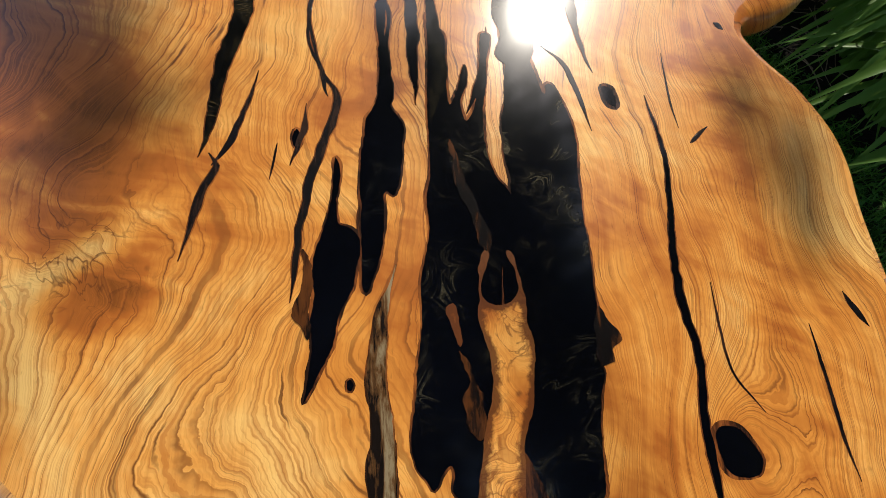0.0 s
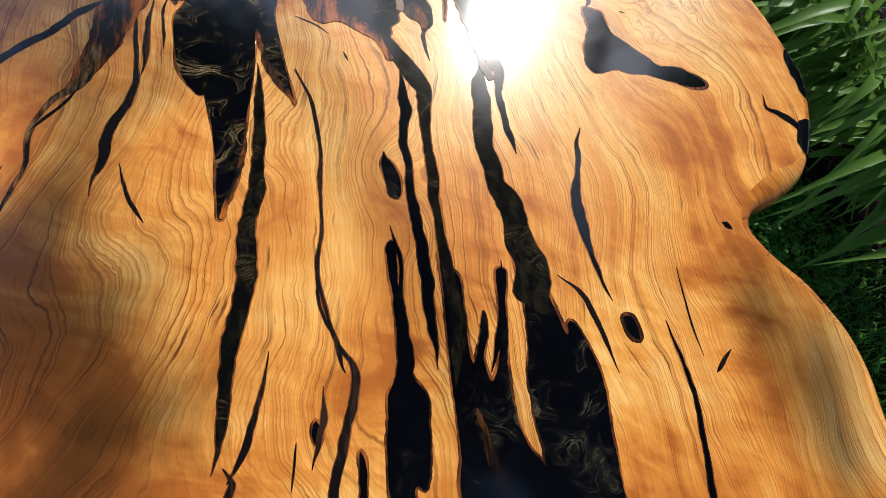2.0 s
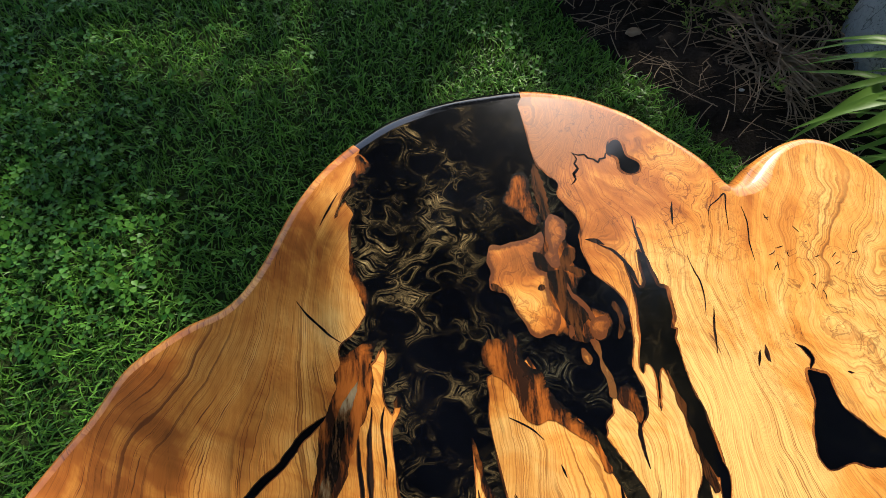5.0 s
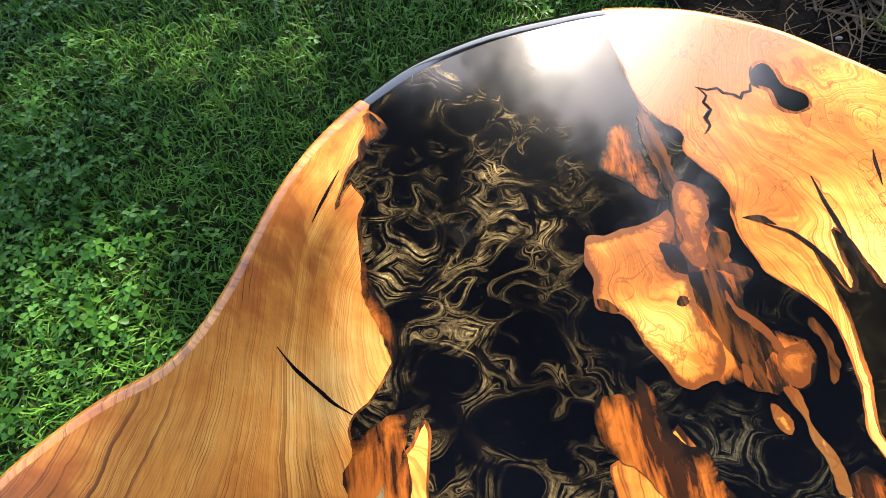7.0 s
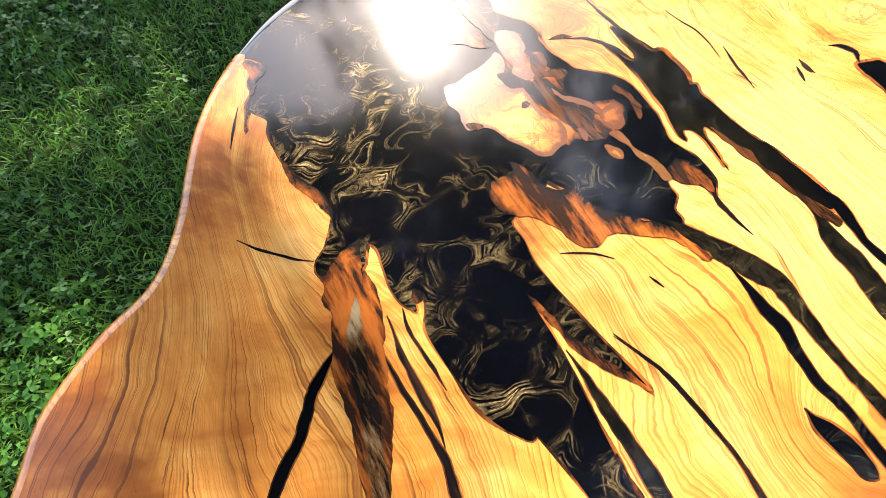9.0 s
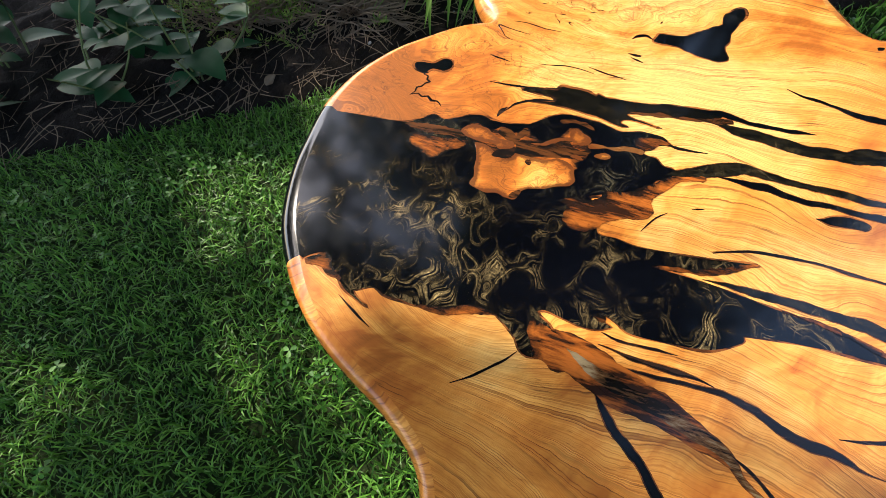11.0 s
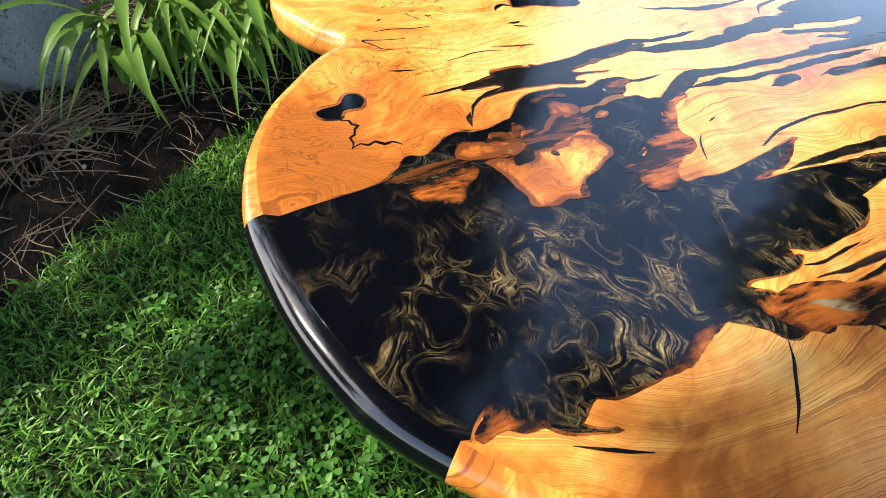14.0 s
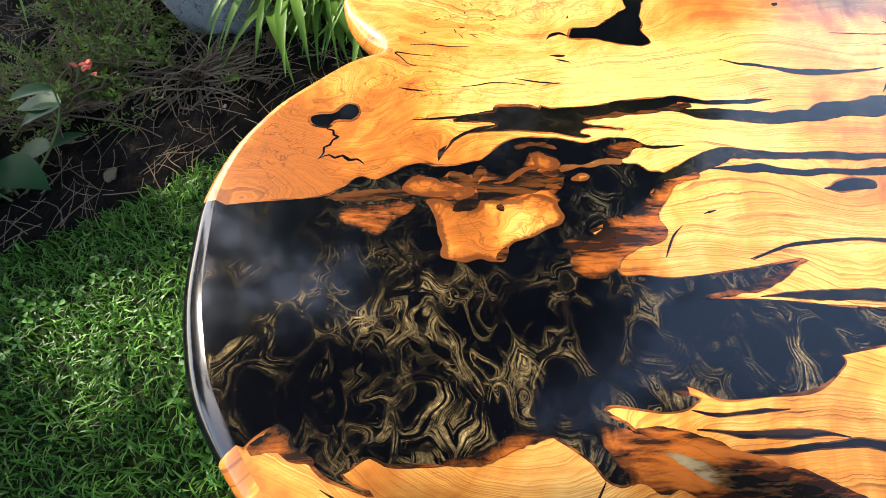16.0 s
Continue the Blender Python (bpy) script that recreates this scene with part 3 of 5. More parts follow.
def plate(name, loop, mat, lift, step=None, under=0.004, wet=None):
    """A thin filled plate let into the top, its face lift metres above it, with a skirt that goes down into the slab."""
    loop = np.asarray(loop)
    v, f = filled(loop, step or 10.0)
    z = TOP + lift
    verts = list(np.column_stack([v, np.full(len(v), z)]))
    n, m = len(loop), len(verts)
    verts += [(*p, z) for p in loop] + [(*p, TOP - under) for p in offset(loop, 0.0006)]
    area = np.sum(loop[:, 0] * np.roll(loop[:, 1], -1) - np.roll(loop[:, 0], -1) * loop[:, 1])
    skirt = [(m + i, m + n + i, m + n + (i + 1) % n, m + (i + 1) % n) for i in range(n)]
    faces = list(f) + (skirt if area > 0 else [q[::-1] for q in skirt])
    flat = np.array([p[:2] for p in verts])
    figure = list(grain_field(flat))
    if wet is None and mat is WOOD:
        far = np.min(np.linalg.norm(flat[:, None] - loop[None], axis=2), axis=1)
        figure.append(("rim", np.clip(1 - far / 0.011, 0, 1)))
        figure = [(k, np.maximum(v, 0.75) if k == "burl" else v + 0.05 * wavy(flat, 45, 90) + 0.02 * wavy(flat, 110, 91) if k == "grain" else v + 0.6 * wavy(flat, 55, 92) - (0.55 if np.ptp(loop, axis=0).max() < 0.05 else 0.1) if k == "tone" else v) for k, v in figure]
    if wet is not None and len(wet):
        far = np.min(np.linalg.norm(flat[:, None] - wet[None], axis=2), axis=1)
        figure.append(("shallow", np.clip(far / 0.022, 0, 1)))
    else:
        figure.append(("shallow", np.ones(len(flat))))
    return mesh_object(name, verts, faces, mat, table, False, figure)


def rough_loop(points, seed, amount=0.0012):
    loop = spline(points, step=0.0025)
    return offset(loop, amount * wavy(loop, 120, seed) + 0.45 * amount * wavy(loop, 420, seed + 1) + 0.25 * amount * wavy(loop, 1100, seed + 2))


count = [0]
WET = []


def pool(points, mat=None, name="resin_pool"):
    count[0] += 1
    loop = rough_loop(points, count[0], 0.0009)
    WET.append(loop)
    plate("bark_border", offset(loop, 0.0016 + 0.0009 * wavy(loop, 140, count[0] + 50) + 0.0028 * np.clip(wavy(loop, 38, count[0] + 51), 0, 1.2)), BORDER, 0.00004 + 1.5e-6 * count[0])
    plate(name, loop, mat or BLACK, 0.0002 + 2e-6 * count[0])


def crack(points, mat=None):
    """A resin-filled crack: places along it and its width there."""
    count[0] += 1
    c = spline(points, closed=False, step=0.0035)
    t = np.gradient(c[:, :2], axis=0)
    t /= np.maximum(np.linalg.norm(t, axis=1), 1e-9)[:, None]
    side = np.stack([-t[:, 1], t[:, 0]], 1)
    jag = np.minimum(0.0006, 0.2 * c[:, 2]) + 0.05 * np.clip(c[:, 2], 0, 0.02)
    mid = c[:, :2] + side * (jag * (1.5 * wavy(c[:, :2], 70, count[0]) + 0.5 * wavy(c[:, :2], 210, count[0] + 5)))[:, None]
    for extra, kind, lift, name in ((min(0.0011, 0.25 * float(np.mean(c[:, 2]))), BORDER, 0.00004 + 1.5e-6 * count[0], "bark_border"), (0.0, mat or (BLACK if np.mean(c[:, 2]) > 0.004 else CRACKED), 0.0002 + 2e-6 * count[0], "resin_crack")):
        run = np.concatenate([[0], np.cumsum(np.linalg.norm(np.diff(c[:, :2], axis=0), axis=1))])
        taper = np.clip(np.minimum(run, run[-1] - run) / min(0.028, 0.3 * run[-1]), 0, 1) ** 0.85
        edge = [np.maximum(c[:, 2] / 2 + jag * (1.1 * wavy(c[:, :2], 80, count[0] + s) + 0.5 * wavy(c[:, :2], 260, count[0] + s + 1) + 0.25 * wavy(c[:, :2], 900, count[0] + s)), 0.0003) * taper + 0.0002 + extra * (0.3 + 0.7 * taper) for s in (9, 21)]
        loop = np.vstack([mid + side * edge[0][:, None], (mid - side * edge[1][:, None])[::-1]])
        plate(name, loop[::-1], kind, lift)


def island(points, mat=None):
    count[0] += 1
    loop = rough_loop(points, count[0], 0.0013)
    plate("wood_island", loop, mat or WOOD, 0.00046 + 2e-6 * count[0], 0.006)


def slope(points, sinks=True):
    count[0] += 1
    loop = rough_loop(points, count[0], 0.0018)
    loop = loop[inside(offset(edge_loop, -0.018), loop)]
    sunk = np.any([inside(pond, offset(loop, 0.004)) for pond in WET], axis=0)
    plate("bark_slope", loop, BARK if sinks else OLD_BARK, 0.0004 + 2e-6 * count[0], 0.004, wet=loop[sunk] if sinks else None)


def rim_patch(a, z, depth, seed):
    """Resin that breaks through the rounded edge of the slab between two places on its outline."""
    i, j = (int(np.argmin(np.linalg.norm(edge_loop - np.array(q), axis=1))) for q in (a, z))
    idx = np.arange(min(i, j), max(i, j) + 1)
    rim = offset(edge_loop, 0.0)[idx]
    s = np.linspace(0, 1, len(idx))
    inner = depth * np.sin(np.pi * s) ** 0.6 * (1 + 0.35 * wavy(rim, 110, seed))
    verts, n = [], len(idx)
    verts += [(*p, TOP + 0.0005) for p in offset(edge_loop, PROFILE[0][0])[idx] + (offset(edge_loop, -1.0)[idx] - rim) * inner[:, None]]
    for d, dz in PROFILE[:7]:
        verts += [(*p, TOP + dz + 0.0005) for p in offset(edge_loop, d + 0.0006)[idx]]
    faces = [(k * n + q, k * n + q + 1, (k + 1) * n + q + 1, (k + 1) * n + q) for k in range(7) for q in range(n - 1)]
    if i < j:
        faces = [f[::-1] for f in faces]
    mesh_object("resin_patch", verts, faces, BLACK, table, True)


# the wide river at the far end, open to the rim
LEFT_BANK = [(-0.117, 1.087), (-0.112, 1.079), (-0.102, 1.07), (-0.096, 1.059), (-0.099, 1.052), (-0.109, 1.044), (-0.116, 1.035), (-0.125, 1.025), (-0.132, 1.009), (-0.136, 0.995), (-0.131, 1.007), (-0.125, 1.015), (-0.121, 1.009), (-0.115, 0.998), (-0.119, 0.988), (-0.119, 0.968), (-0.12, 0.955), (-0.118, 0.939), (-0.114, 0.925), (-0.107, 0.912), (-0.103, 0.899), (-0.102, 0.89), (-0.107, 0.881), (-0.112, 0.873), (-0.121, 0.862), (-0.129, 0.857), (-0.133, 0.849), (-0.128, 0.838), (-0.111, 0.831), (-0.099, 0.837), (-0.094, 0.846), (-0.089, 0.85), (-0.086, 0.844), (-0.088, 0.83), (-0.091, 0.809), (-0.089, 0.796), (-0.085, 0.789), (-0.083, 0.785), (-0.081, 0.79), (-0.079, 0.796), (-0.075, 0.796), (-0.074, 0.791), (-0.077, 0.783), (-0.083, 0.772)]
LEFT_BANK += [(-0.081, 0.731), (-0.076, 0.704), (-0.068, 0.688), (-0.058, 0.676), (-0.054, 0.677), (-0.052, 0.671), (-0.048, 0.652), (-0.045, 0.624), (-0.042, 0.597), (-0.042, 0.579), (-0.041, 0.563), (-0.04, 0.55)]
RIGHT_BANK = [(-0.037, 0.549), (-0.033, 0.564), (-0.026, 0.583), (-0.022, 0.609), (-0.019, 0.636), (-0.016, 0.661), (-0.012, 0.691), (-0.009, 0.724), (-0.008, 0.758), (-0.002, 0.735), (0.003, 0.707), (0.012, 0.69), (0.022, 0.677), (0.026, 0.662), (0.024, 0.677), (0.02, 0.698), (0.015, 0.723), (0.012, 0.752), (0.01, 0.779)]
RIGHT_BANK += [(0.013, 0.795), (0.013, 0.813), (0.024, 0.816), (0.058, 0.83), (0.079, 0.87), (0.087, 0.92), (0.106, 0.973), (0.118, 1.023), (0.11, 1.038), (0.101, 1.05), (0.097, 1.07), (0.093, 1.114), (0.09, 1.139), (0.089, 1.151)]
RIVER = LEFT_BANK + RIGHT_BANK
brim = offset(edge_loop, PROFILE[0][0] * WIDE)
first = int(np.argmin(np.linalg.norm(edge_loop - rim_start, axis=1)))
last = int(np.argmin(np.linalg.norm(edge_loop - rim_end, axis=1)))
river = np.vstack([spline(RIVER, closed=False, step=0.004)[3:-3], brim[first : last + 1]])
bank = offset(river, np.where(np.arange(len(river)) < len(river) - (last - first) - 4, 0.0018 + 0.0012 * wavy(river, 90, 78), 0.0))
plate("bark_border", bank, BORDER, 0.00002)
plate("resin_river", river, SWIRL, 0.00019)
WET.append(river)

# pools
pool([(0.104, 1.046), (0.112, 1.036), (0.122, 1.026), (0.119, 1.011), (0.124, 1.002), (0.131, 0.991), (0.137, 0.981), (0.139, 0.971), (0.135, 0.957), (0.136, 0.94), (0.141, 0.924), (0.143, 0.915), (0.152, 0.905), (0.163, 0.894), (0.172, 0.882), (0.175, 0.868), (0.174, 0.851), (0.172, 0.834), (0.166, 0.814), (0.169, 0.8), (0.172, 0.788), (0.172, 0.774), (0.166, 0.759), (0.161, 0.753), (0.16, 0.764), (0.155, 0.772), (0.147, 0.778), (0.139, 0.785), (0.136, 0.777), (0.136, 0.769), (0.129, 0.763), (0.126, 0.759), (0.126, 0.751), (0.12, 0.748), (0.109, 0.753), (0.103, 0.764), (0.086, 0.771), (0.075, 0.79), (0.067, 0.81), (0.058, 0.828), (0.044, 0.855), (0.03, 0.864), (0.048, 0.909), (0.072, 0.947), (0.089, 0.974), (0.09, 1.002), (0.089, 1.035)], DIM)
pool([(0.182, 0.927), (0.185, 0.914), (0.189, 0.901), (0.192, 0.894), (0.197, 0.893), (0.202, 0.9), (0.202, 0.919), (0.202, 0.938), (0.206, 0.934), (0.208, 0.924), (0.21, 0.909), (0.215, 0.894), (0.223, 0.891), (0.223, 0.882), (0.224, 0.87), (0.223, 0.86), (0.218, 0.848), (0.223, 0.846), (0.219, 0.838), (0.221, 0.826), (0.221, 0.811), (0.222, 0.8), (0.225, 0.782), (0.23, 0.768), (0.232, 0.747), (0.235, 0.728), (0.235, 0.708), (0.228, 0.702), (0.222, 0.715), (0.216, 0.726), (0.212, 0.739), (0.21, 0.752), (0.209, 0.768), (0.206, 0.786), (0.201, 0.802), (0.198, 0.808), (0.193, 0.803), (0.19, 0.786), (0.186, 0.769), (0.188, 0.787), (0.189, 0.803), (0.185, 0.812), (0.18, 0.813), (0.176, 0.804), (0.174, 0.811), (0.181, 0.839), (0.185, 0.863), (0.187, 0.885), (0.186, 0.903)], CLOUDED)
pool([(0.357, 0.793), (0.366, 0.791), (0.378, 0.786), (0.379, 0.772), (0.383, 0.755), (0.39, 0.745), (0.403, 0.731), (0.416, 0.718), (0.426, 0.706), (0.447, 0.705), (0.465, 0.696), (0.474, 0.688), (0.479, 0.679), (0.46, 0.675), (0.445, 0.681), (0.429, 0.686), (0.411, 0.694), (0.388, 0.697), (0.376, 0.702), (0.358, 0.699), (0.345, 0.698), (0.338, 0.71), (0.34, 0.726), (0.348, 0.748), (0.356, 0.765), (0.356, 0.782)])
pool([(0.097, 0.517), (0.103, 0.518), (0.102, 0.479), (0.102, 0.449), (0.105, 0.42), (0.105, 0.403), (0.111, 0.392), (0.114, 0.384), (0.113, 0.365), (0.111, 0.345), (0.108, 0.33), (0.104, 0.322), (0.1, 0.326), (0.097, 0.323), (0.097, 0.301), (0.095, 0.283), (0.092, 0.27), (0.087, 0.257), (0.082, 0.246), (0.079, 0.253), (0.08, 0.275), (0.079, 0.297), (0.079, 0.325), (0.079, 0.345), (0.082, 0.37), (0.086, 0.393), (0.09, 0.4), (0.094, 0.414), (0.096, 0.442), (0.097, 0.467), (0.096, 0.491)])
pool([(0.06, 0.356), (0.063, 0.35), (0.063, 0.33), (0.061, 0.316), (0.063, 0.299), (0.071, 0.296), (0.077, 0.288), (0.078, 0.275), (0.076, 0.264), (0.073, 0.251), (0.068, 0.241), (0.063, 0.229), (0.06, 0.218), (0.057, 0.206), (0.052, 0.195), (0.047, 0.185), (0.04, 0.173), (0.042, 0.185), (0.044, 0.2), (0.044, 0.215), (0.043, 0.226), (0.045, 0.238), (0.045, 0.25), (0.044, 0.263), (0.045, 0.276), (0.05, 0.289), (0.054, 0.302), (0.057, 0.321), (0.059, 0.34)])
pool([(0.103, 0.609), (0.106, 0.602), (0.111, 0.593), (0.114, 0.582), (0.115, 0.568), (0.111, 0.558), (0.105, 0.562), (0.103, 0.573), (0.101, 0.585), (0.1, 0.594)])
pool([(0.142, 0.504), (0.147, 0.488), (0.154, 0.481), (0.155, 0.457), (0.153, 0.427), (0.155, 0.406), (0.162, 0.421), (0.171, 0.448), (0.171, 0.427), (0.165, 0.409), (0.168, 0.391), (0.174, 0.401), (0.182, 0.428), (0.191, 0.484), (0.196, 0.483), (0.191, 0.446), (0.185, 0.41), (0.182, 0.379), (0.184, 0.358), (0.191, 0.335), (0.199, 0.321), (0.187, 0.276), (0.178, 0.207), (0.171, 0.154), (0.163, 0.105), (0.139, 0.107), (0.135, 0.112), (0.137, 0.125), (0.134, 0.128), (0.129, 0.123), (0.126, 0.116), (0.123, 0.113), (0.117, 0.12), (0.112, 0.128), (0.11, 0.138), (0.111, 0.152), (0.114, 0.173), (0.117, 0.195), (0.121, 0.227), (0.124, 0.26), (0.13, 0.296), (0.13, 0.32), (0.134, 0.34), (0.135, 0.387), (0.139, 0.45)], DIM)
pool([(0.208, 0.523), (0.209, 0.485), (0.208, 0.447), (0.204, 0.417), (0.199, 0.388), (0.198, 0.36), (0.199, 0.321), (0.187, 0.295), (0.184, 0.249), (0.174, 0.169), (0.165, 0.105), (0.189, 0.101), (0.235, 0.098), (0.24, 0.127), (0.243, 0.149), (0.248, 0.167), (0.252, 0.179), (0.249, 0.187), (0.251, 0.203), (0.255, 0.22), (0.255, 0.247), (0.257, 0.27), (0.257, 0.293), (0.258, 0.318), (0.259, 0.345), (0.263, 0.372), (0.261, 0.392), (0.258, 0.406), (0.253, 0.421), (0.246, 0.43), (0.241, 0.42), (0.236, 0.435), (0.232, 0.46), (0.228, 0.492), (0.225, 0.525)], DIM)
pool([(0.198, 1.08), (0.209, 1.082), (0.214, 1.061), (0.229, 1.049), (0.228, 1.039), (0.217, 1.035), (0.206, 1.042), (0.204, 1.059), (0.194, 1.065)])
pool([(0.329, 0.134), (0.345, 0.135), (0.353, 0.126), (0.358, 0.112), (0.353, 0.103), (0.334, 0.104), (0.328, 0.114)])
pool([(0.297, 0.429), (0.305, 0.427), (0.306, 0.408), (0.301, 0.41), (0.296, 0.419)])
pool([(0.068, 0.185), (0.071, 0.186), (0.073, 0.182), (0.071, 0.178), (0.068, 0.179)])
pool([(0.027, 0.375), (0.03, 0.381), (0.034, 0.374), (0.031, 0.364), (0.028, 0.367)])
# cracks filled with resin
crack([(-0.136, 0.791, 0.007), (-0.15, 0.785, 0.007), (-0.168, 0.772, 0.007), (-0.184, 0.751, 0.006), (-0.201, 0.738, 0.007), (-0.216, 0.723, 0.006), (-0.231, 0.708, 0.006), (-0.245, 0.694, 0.005), (-0.253, 0.68, 0.004), (-0.261, 0.667, 0.003), (-0.263, 0.652, 0.0022)])
crack([(-0.104, 0.85, 0.020), (-0.115, 0.82, 0.030), (-0.126, 0.79, 0.034), (-0.137, 0.76, 0.030), (-0.145, 0.73, 0.024), (-0.153, 0.705, 0.018), (-0.166, 0.682, 0.008)], BARK)
crack([(-0.111, 0.839, 0.007), (-0.119, 0.815, 0.009), (-0.128, 0.791, 0.011), (-0.135, 0.765, 0.012), (-0.142, 0.737, 0.012), (-0.149, 0.716, 0.01), (-0.152, 0.701, 0.01), (-0.159, 0.687, 0.007), (-0.173, 0.675, 0.003), (-0.183, 0.659, 0.002), (-0.188, 0.645, 0.003), (-0.189, 0.632, 0.002), (-0.187, 0.611, 0.001), (-0.192, 0.591, 0.001), (-0.198, 0.571, 0.0014), (-0.202, 0.56, 0.001)], MURKY)
crack([(-0.157, 0.685, 0.002), (-0.168, 0.667, 0.002), (-0.179, 0.654, 0.002), (-0.188, 0.641, 0.002)])
crack([(-0.116, 0.785, 0.002), (-0.116, 0.759, 0.002), (-0.113, 0.726, 0.002), (-0.112, 0.7, 0.003), (-0.114, 0.68, 0.005), (-0.12, 0.66, 0.0071), (-0.128, 0.644, 0.0071), (-0.131, 0.629, 0.007), (-0.132, 0.611, 0.0051), (-0.134, 0.601, 0.004), (-0.137, 0.591, 0.002), (-0.138, 0.578, 0.0014)])
crack([(-0.103, 0.794, 0.002), (-0.105, 0.764, 0.003), (-0.105, 0.736, 0.0051), (-0.106, 0.715, 0.004), (-0.108, 0.699, 0.0014)])
crack([(-0.09, 0.793, 0.0022), (-0.093, 0.78, 0.002), (-0.092, 0.759, 0.0014), (-0.091, 0.745, 0.0022), (-0.09, 0.729, 0.0014)])
crack([(-0.104, 0.781, 0), (-0.104, 0.766, 0.0014), (-0.104, 0.754, 0.0014), (-0.103, 0.743, 0)])
crack([(-0.118, 0.608, 0.001), (-0.114, 0.589, 0.002), (-0.108, 0.572, 0.002), (-0.101, 0.559, 0.0032), (-0.096, 0.551, 0.002)])
crack([(-0.203, 0.61, 0.001), (-0.207, 0.596, 0.001), (-0.21, 0.58, 0.002), (-0.212, 0.565, 0.001)])
crack([(-0.007, 0.713, 0.002), (-0.006, 0.691, 0.004), (-0.006, 0.675, 0.0061), (-0.006, 0.66, 0.007), (-0.006, 0.641, 0.0071), (-0.007, 0.622, 0.0091), (-0.008, 0.594, 0.0091), (-0.009, 0.577, 0.012), (-0.014, 0.558, 0.013), (-0.017, 0.522, 0.0161), (-0.019, 0.502, 0.016), (-0.023, 0.475, 0.013), (-0.027, 0.449, 0.011), (-0.03, 0.424, 0.0091), (-0.034, 0.396, 0.0071), (-0.038, 0.37, 0.0032), (-0.042, 0.355, 0.001)], DARKLY)
crack([(0.027, 0.706, 0.002), (0.035, 0.684, 0.002), (0.041, 0.668, 0.002), (0.044, 0.648, 0.002), (0.045, 0.619, 0.002), (0.045, 0.595, 0.003), (0.043, 0.573, 0.003), (0.044, 0.552, 0.003), (0.044, 0.537, 0.003), (0.037, 0.502, 0.002), (0.038, 0.468, 0.002), (0.047, 0.44, 0.0032), (0.05, 0.422, 0.0041), (0.054, 0.412, 0.0041)])
crack([(0.129, 0.704, 0.0041), (0.129, 0.676, 0.008), (0.13, 0.654, 0.0091), (0.127, 0.639, 0.007), (0.123, 0.614, 0.007), (0.125, 0.595, 0.007), (0.124, 0.572, 0.0071), (0.126, 0.549, 0.0081), (0.125, 0.542, 0.0081), (0.126, 0.488, 0.01), (0.127, 0.449, 0.0081), (0.126, 0.421, 0.0051), (0.126, 0.405, 0.001)], BLACK)
crack([(0.113, 0.758, 0.014), (0.12, 0.747, 0.014), (0.127, 0.729, 0.015), (0.136, 0.71, 0.016), (0.141, 0.698, 0.018), (0.149, 0.678, 0.015), (0.148, 0.654, 0.011), (0.146, 0.628, 0.008), (0.145, 0.603, 0.008), (0.145, 0.579, 0.0091), (0.144, 0.557, 0.0091), (0.145, 0.546, 0.007), (0.144, 0.513, 0.0081), (0.146, 0.491, 0.0091), (0.148, 0.461, 0.011), (0.149, 0.432, 0.0112), (0.143, 0.409, 0.0091), (0.138, 0.388, 0.0061)], DARKLY)
crack([(0.101, 0.533, 0.001), (0.105, 0.5, 0.0032), (0.103, 0.466, 0.0041), (0.103, 0.442, 0.006), (0.103, 0.419, 0.0112), (0.102, 0.397, 0.0141)])
crack([(0.195, 0.492, 0.001), (0.191, 0.461, 0.004), (0.185, 0.437, 0.005), (0.177, 0.414, 0.0061), (0.169, 0.397, 0.005)])
crack([(0.216, 0.719, 0.003), (0.215, 0.701, 0.008), (0.208, 0.678, 0.015), (0.208, 0.662, 0.017), (0.205, 0.635, 0.018), (0.203, 0.609, 0.018), (0.204, 0.585, 0.016), (0.205, 0.566, 0.016), (0.212, 0.553, 0.02), (0.216, 0.518, 0.0241), (0.218, 0.49, 0.0292), (0.222, 0.458, 0.0392), (0.225, 0.437, 0.0403)], DARKLY)
crack([(0.231, 0.729, 0.011), (0.233, 0.709, 0.011), (0.233, 0.694, 0.01), (0.229, 0.672, 0.006), (0.229, 0.65, 0.005), (0.229, 0.629, 0.0051), (0.231, 0.618, 0.006), (0.232, 0.608, 0.005), (0.233, 0.599, 0.001)])
crack([(0.309, 0.627, 0.002), (0.299, 0.609, 0.003), (0.298, 0.594, 0.004), (0.291, 0.574, 0.005), (0.284, 0.555, 0.0081), (0.283, 0.548, 0.008), (0.281, 0.53, 0.009), (0.281, 0.507, 0.0081), (0.282, 0.478, 0.0051), (0.285, 0.462, 0.003), (0.291, 0.444, 0.001)])
crack([(0.162, 0.759, 0.005), (0.16, 0.746, 0.003), (0.16, 0.731, 0.0022), (0.162, 0.715, 0.001)])
crack([(0.187, 0.773, 0.001), (0.186, 0.766, 0.001)])
crack([(-0.034, 0.359, 0.0024), (-0.027, 0.348, 0.0056), (-0.034, 0.331, 0.0052), (-0.038, 0.313, 0.0044), (-0.043, 0.289, 0.0028), (-0.047, 0.273, 0.0008)])
crack([(-0.002, 0.436, 0.0008), (-0.01, 0.399, 0.0028), (-0.02, 0.369, 0.0044), (-0.031, 0.348, 0.004)])
crack([(0.037, 0.509, 0.0012), (0.04, 0.472, 0.002), (0.049, 0.435, 0.0024), (0.06, 0.415, 0.0041), (0.06, 0.395, 0.0056), (0.051, 0.368, 0.0066), (0.041, 0.338, 0.0054), (0.035, 0.304, 0.0048), (0.032, 0.271, 0.0032), (0.029, 0.24, 0.0006)])
